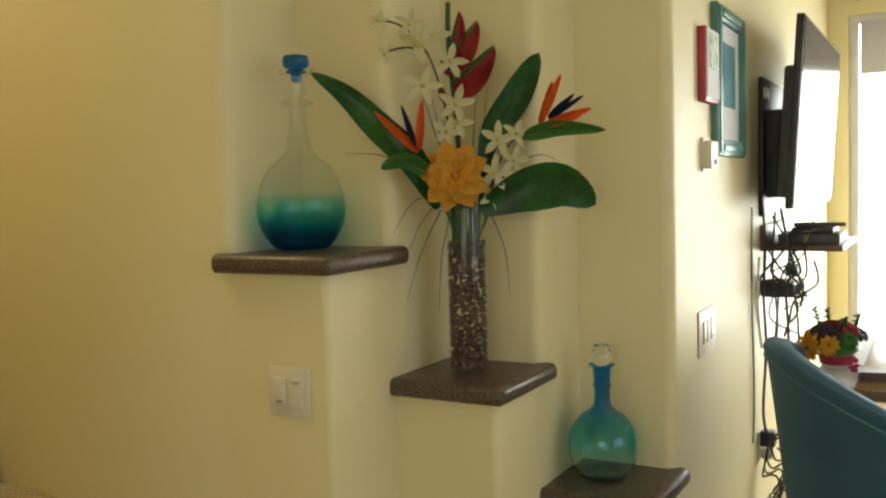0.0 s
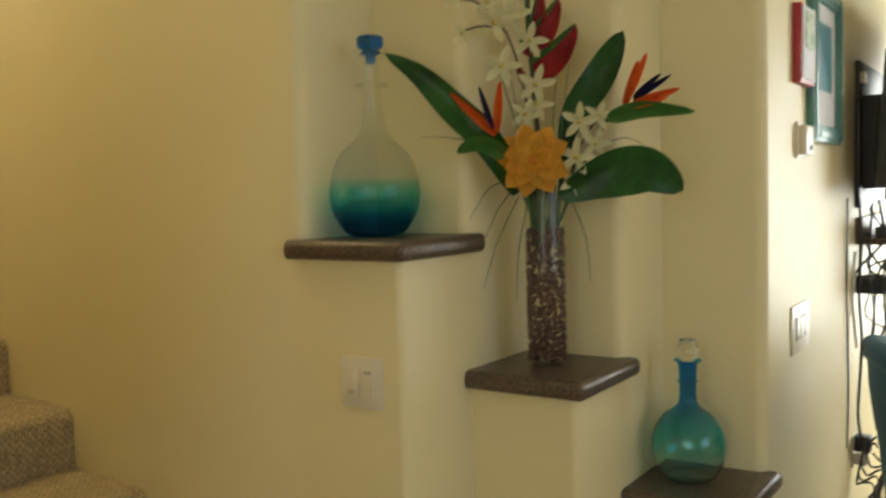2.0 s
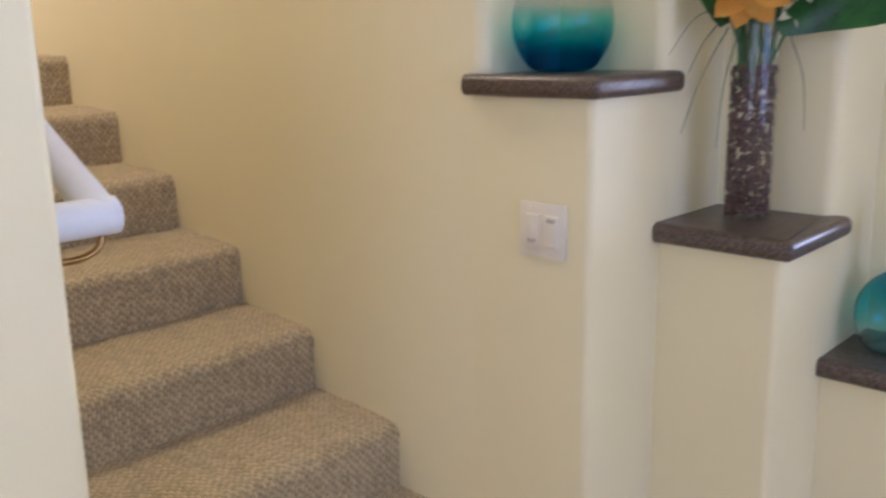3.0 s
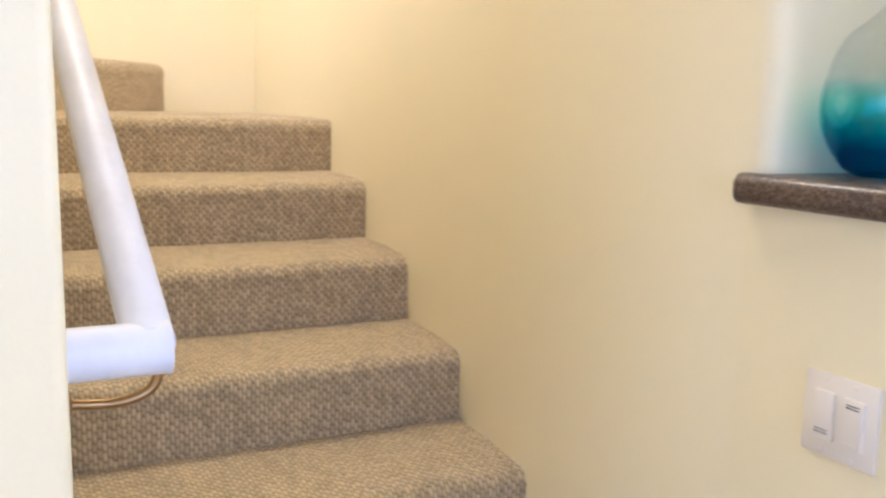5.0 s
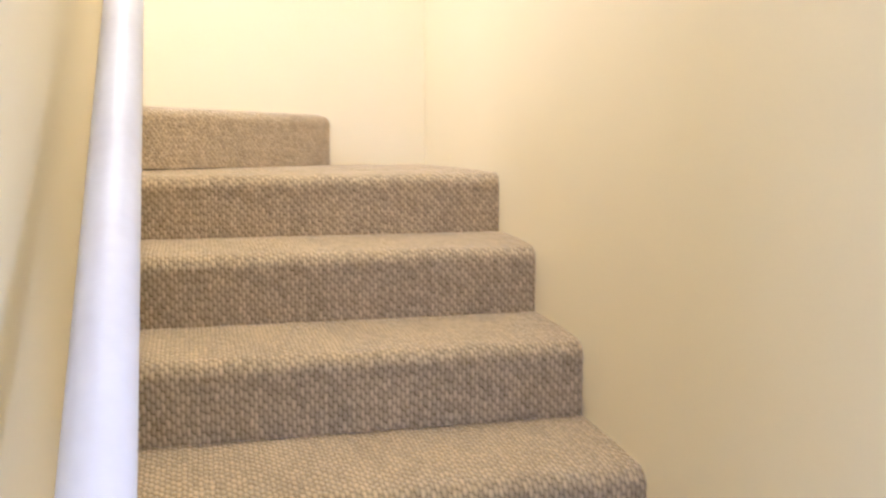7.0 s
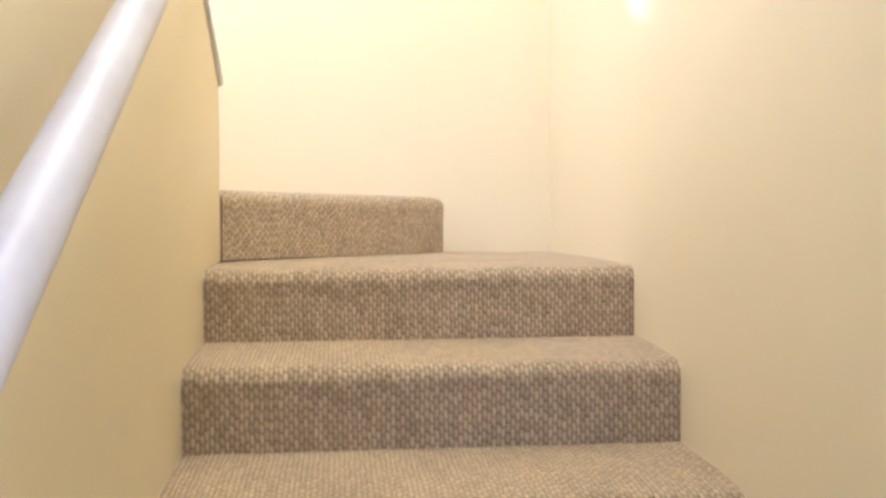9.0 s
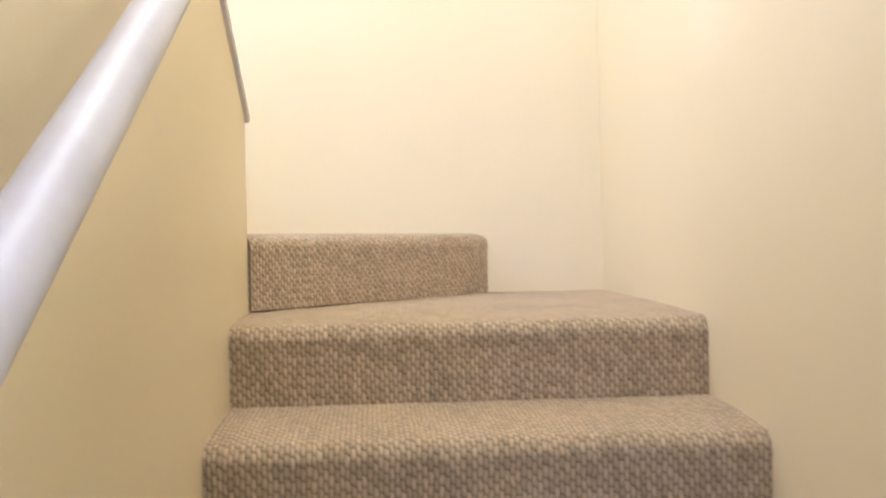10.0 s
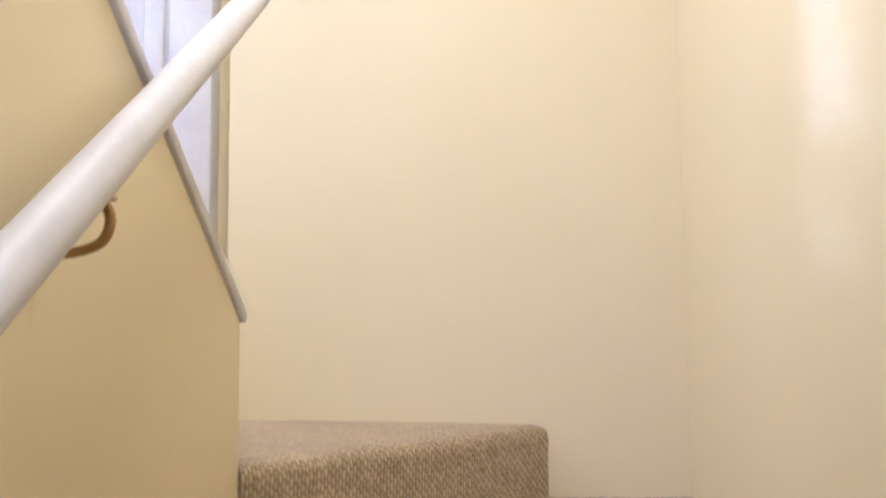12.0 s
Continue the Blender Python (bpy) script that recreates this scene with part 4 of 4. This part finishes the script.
tagged(part("cable", tube([(TV_X + 0.006, 1.86, 1.24), (TV_X + 0.006, 1.85, 0.9), (TV_X + 0.008, 1.87, 0.6), (TV_X + 0.006, 1.86, 0.36)], 0.003, 7, smooth=6), CHARCOAL), "thin grey cable against the wall", "cable", "cables below the television")
g = random.Random(33)
for i in range(7):
    x0, z0, z1 = g.uniform(0.05, 0.2), g.uniform(1.02, 1.2), g.uniform(0.62, 0.95)
    pts = [(TV_X + x0, 2.03, z0), (TV_X + x0 + g.uniform(-0.05, 0.05), 1.99, z0 - 0.08), (TV_X + g.uniform(0.05, 0.16), 2.0, 0.5 * (z0 + z1)), (TV_X + g.uniform(0.04, 0.18), 2.01, z1 + 0.06), (TV_X + g.uniform(0.06, 0.16), 2.03, z1)]
    tagged(part("cable", tube(pts, g.choice((0.003, 0.0045)), 7, smooth=6), BLACK), "thin black cable hanging below the television", "cable", "cables below the television")
ol = empty("power_outlet", on_wall(2.02, 0.31), "white wall outlet with black plugs", "power outlet")
part("plate", box(-0.037, 0.037, -0.006, 0, -0.058, 0.058, 0.003), WHITE_PLASTIC, ol)
part("adapter", box(-0.025, 0.03, -0.06, -0.005, 0.0, 0.06, 0.006), BLACK, ol)
part("adapter", box(-0.02, 0.02, -0.05, -0.005, -0.05, -0.01, 0.006), WHITE_PLASTIC, ol)
for i in range(5):
    pts = [(TV_X + 0.05 + 0.035 * math.cos(k * 1.1 + i) + 0.01 * i, 1.99 + 0.02 * math.sin(k * 0.9 + i * 2), 0.34 - 0.035 * k + 0.04 * math.sin(k * 1.6 + i)) for k in range(9)]
    tagged(part("cable", tube(pts, 0.004, 7, smooth=5), BLACK if i % 2 else CHARCOAL), "tangled cable by the outlet", "cable", "cables by the outlet")

# barrel chair: a curved upholstered back that slopes down into the arms
CX, CY, CT = 2.615, 1.24, 0.872
ch = empty("barrel_chair", pose(CX, CY, 0), "teal upholstered barrel chair with piped edges", "chair")


def chair_top(deg):
    return CT - 0.150 * (max(0.0, abs(deg - 197) - 10) / 66) ** 1.4


bm = bmesh.new()
rows, pip = [], []
N = 44
for i in range(N + 1):
    deg = 160 + 150 * i / N
    a = radians(deg)
    top = chair_top(deg)
    d = Vector((math.cos(a), math.sin(a) * 1.02, 0))
    sec = []
    for r, z in ((0.295, 0.10), (0.335, 0.35), (0.392, top - 0.06), (0.404, top - 0.02), (0.399, top - 0.004), (0.380, top + 0.005), (0.345, top + 0.001), (0.325, top - 0.02), (0.315, top - 0.07), (0.29, 0.36), (0.26, 0.10)):
        sec.append(bm.verts.new(d * r + Vector((0, 0, z))))
    rows.append(sec)
    pip.append(d * 0.4005 + Vector((0, 0, top - 0.043)))
for p, q in zip(rows, rows[1:]):
    for i in range(len(p)):
        j = (i + 1) % len(p)
        bm.faces.new((p[i], p[j], q[j], q[i]))
bm.faces.new(rows[0])
bm.faces.new(rows[-1][::-1])
part("back", bm, TEAL_CLOTH, ch)
part("piping", tube(pip, 0.0036, 8), PIPING, ch, "lighter teal piping")
part("seat", lathe(smooth_profile([(0.0, 0.30), (0.24, 0.30), (0.28, 0.33), (0.29, 0.40), (0.27, 0.45), (0.0, 0.46)], 3), 40), TEAL_CLOTH, ch)
part("base", lathe([(0, 0.0), (0.23, 0.0), (0.24, 0.03), (0.25, 0.10), (0.28, 0.30), (0, 0.30)], 40), TEAL_CLOTH, ch)

# table with flower pot and book
tb = empty("table", pose(2.98, 1.72, 0), "brown wooden table with a pale cloth runner", "table")
part("tabletop", box(-0.645, 0.75, -0.55, 0.55, 0.712, 0.745, 0.006), TABLEWOOD, tb)
for lx, ly in ((0.02, -0.47), (-0.56, 0.47), (0.67, -0.47), (0.67, 0.47)):
    part("leg", box(lx - 0.035, lx + 0.035, ly - 0.035, ly + 0.035, 0, 0.713, 0.006), TABLEWOOD, tb)
tagged(part("table_runner", box(2.34, 2.46, 1.175, 2.2, 0.7455, 0.749, 0.001), PAPER), "pale cloth runner on the table", "table runner")
bk = empty("book", pose(2.510, 1.310, 0.7455, 0, 0, 8), "dark brown book lying on the table", "book")
part("cover", merge(box(-0.05, 0.10, -0.03, 0.05, 0, 0.004), box(-0.05, 0.10, -0.03, 0.05, 0.024, 0.028)), BOOK, bk)
part("pages", box(-0.046, 0.096, -0.027, 0.046, 0.004, 0.024), BOOK, bk)
pt = empty("flower_pot", pose(2.390, 1.42, 0.7492), "pot with a red band and a ribbon bow", "flower pot")
part("pot", lathe(smooth_profile([(0.0, 0), (0.036, 0.0), (0.044, 0.03), (0.049, 0.055), (0.045, 0.058), (0.0, 0.05)], 3), 28), PAPER, pt)
part("band", lathe([(0.0415, 0.018), (0.0475, 0.019), (0.0535, 0.047), (0.0475, 0.048)], 28), RED_PAINT, pt, "red ribbon band")
g = random.Random(5)
for i in range(9):
    p = Vector((0.045, -0.030, 0.01)) + Vector((g.uniform(-0.02, 0.025), g.uniform(-0.02, 0.02), g.uniform(-0.01, 0.035)))
    b = bmesh.new()
    bmesh.ops.create_icosphere(b, subdivisions=1, radius=0.010)
    for v in b.verts:
        v.co = Vector((v.co.x * 1.3, v.co.y * 0.6, v.co.z)) * g.uniform(0.7, 1.2) + p
    part("ribbon_loop", b, MAGENTA, pt)
bq = empty("bouquet", pose(2.390, 1.42, 0.814), "mixed bouquet of sunflowers and red and dark blooms", "flowers")
hold, arr = arr, bq
for i in range(34):
    a, e = g.uniform(0, 6.283), g.uniform(-0.1, 1.35)
    d = Vector((math.cos(a) * math.cos(e), math.sin(a) * math.cos(e), math.sin(e)))
    c = Vector((d.x * 0.088, d.y * 0.075, d.z * 0.058 + 0.012))
    m = (YELLOW if d.dot(RIGHT) < -0.35 and d.z < 0.6 else SCARLET if d.dot(RIGHT) > -0.1 and d.z > 0.1 and i % 2 else PLUM if i % 3 else LEAF)
    petal_flower(c, g.uniform(0.024, 0.036), 9, m, "bloom", d, 0.5, 0.25, 2, i, BLACK if m == YELLOW else m)
petal_flower(Vector((-0.075, -0.055, 0.005)), 0.046, 15, YELLOW, "sunflower", (-0.35, -0.9, 0.1), 0.32, 0.1, 2, 40, BLACK, "yellow sunflower with a dark centre")
for i in range(4):
    a = i * 1.5 + 0.6
    p = Vector((0.05 * math.cos(a), 0.04 * math.sin(a), 0.05))
    q = p * 1.4 + Vector((0, 0, 0.03 + 0.012 * (i % 3)))
    part("sprig", tube([p, p.lerp(q, 0.5), q], 0.0012, 5), STEM, bq)
    for k in range(5):
        c = p.lerp(q, 0.4 + 0.15 * k)
        blade([c, c + Vector((0.006, 0, 0.004)), c + Vector((0.013 * (-1) ** k, -0.004, 0.007))], 0.009, LEAF, "leaf")
part("stem", lathe([(0, -0.045), (0.03, -0.03), (0.07, 0.0), (0.055, 0.045), (0, 0.05)], 18), LEAF, bq)
arr = hold
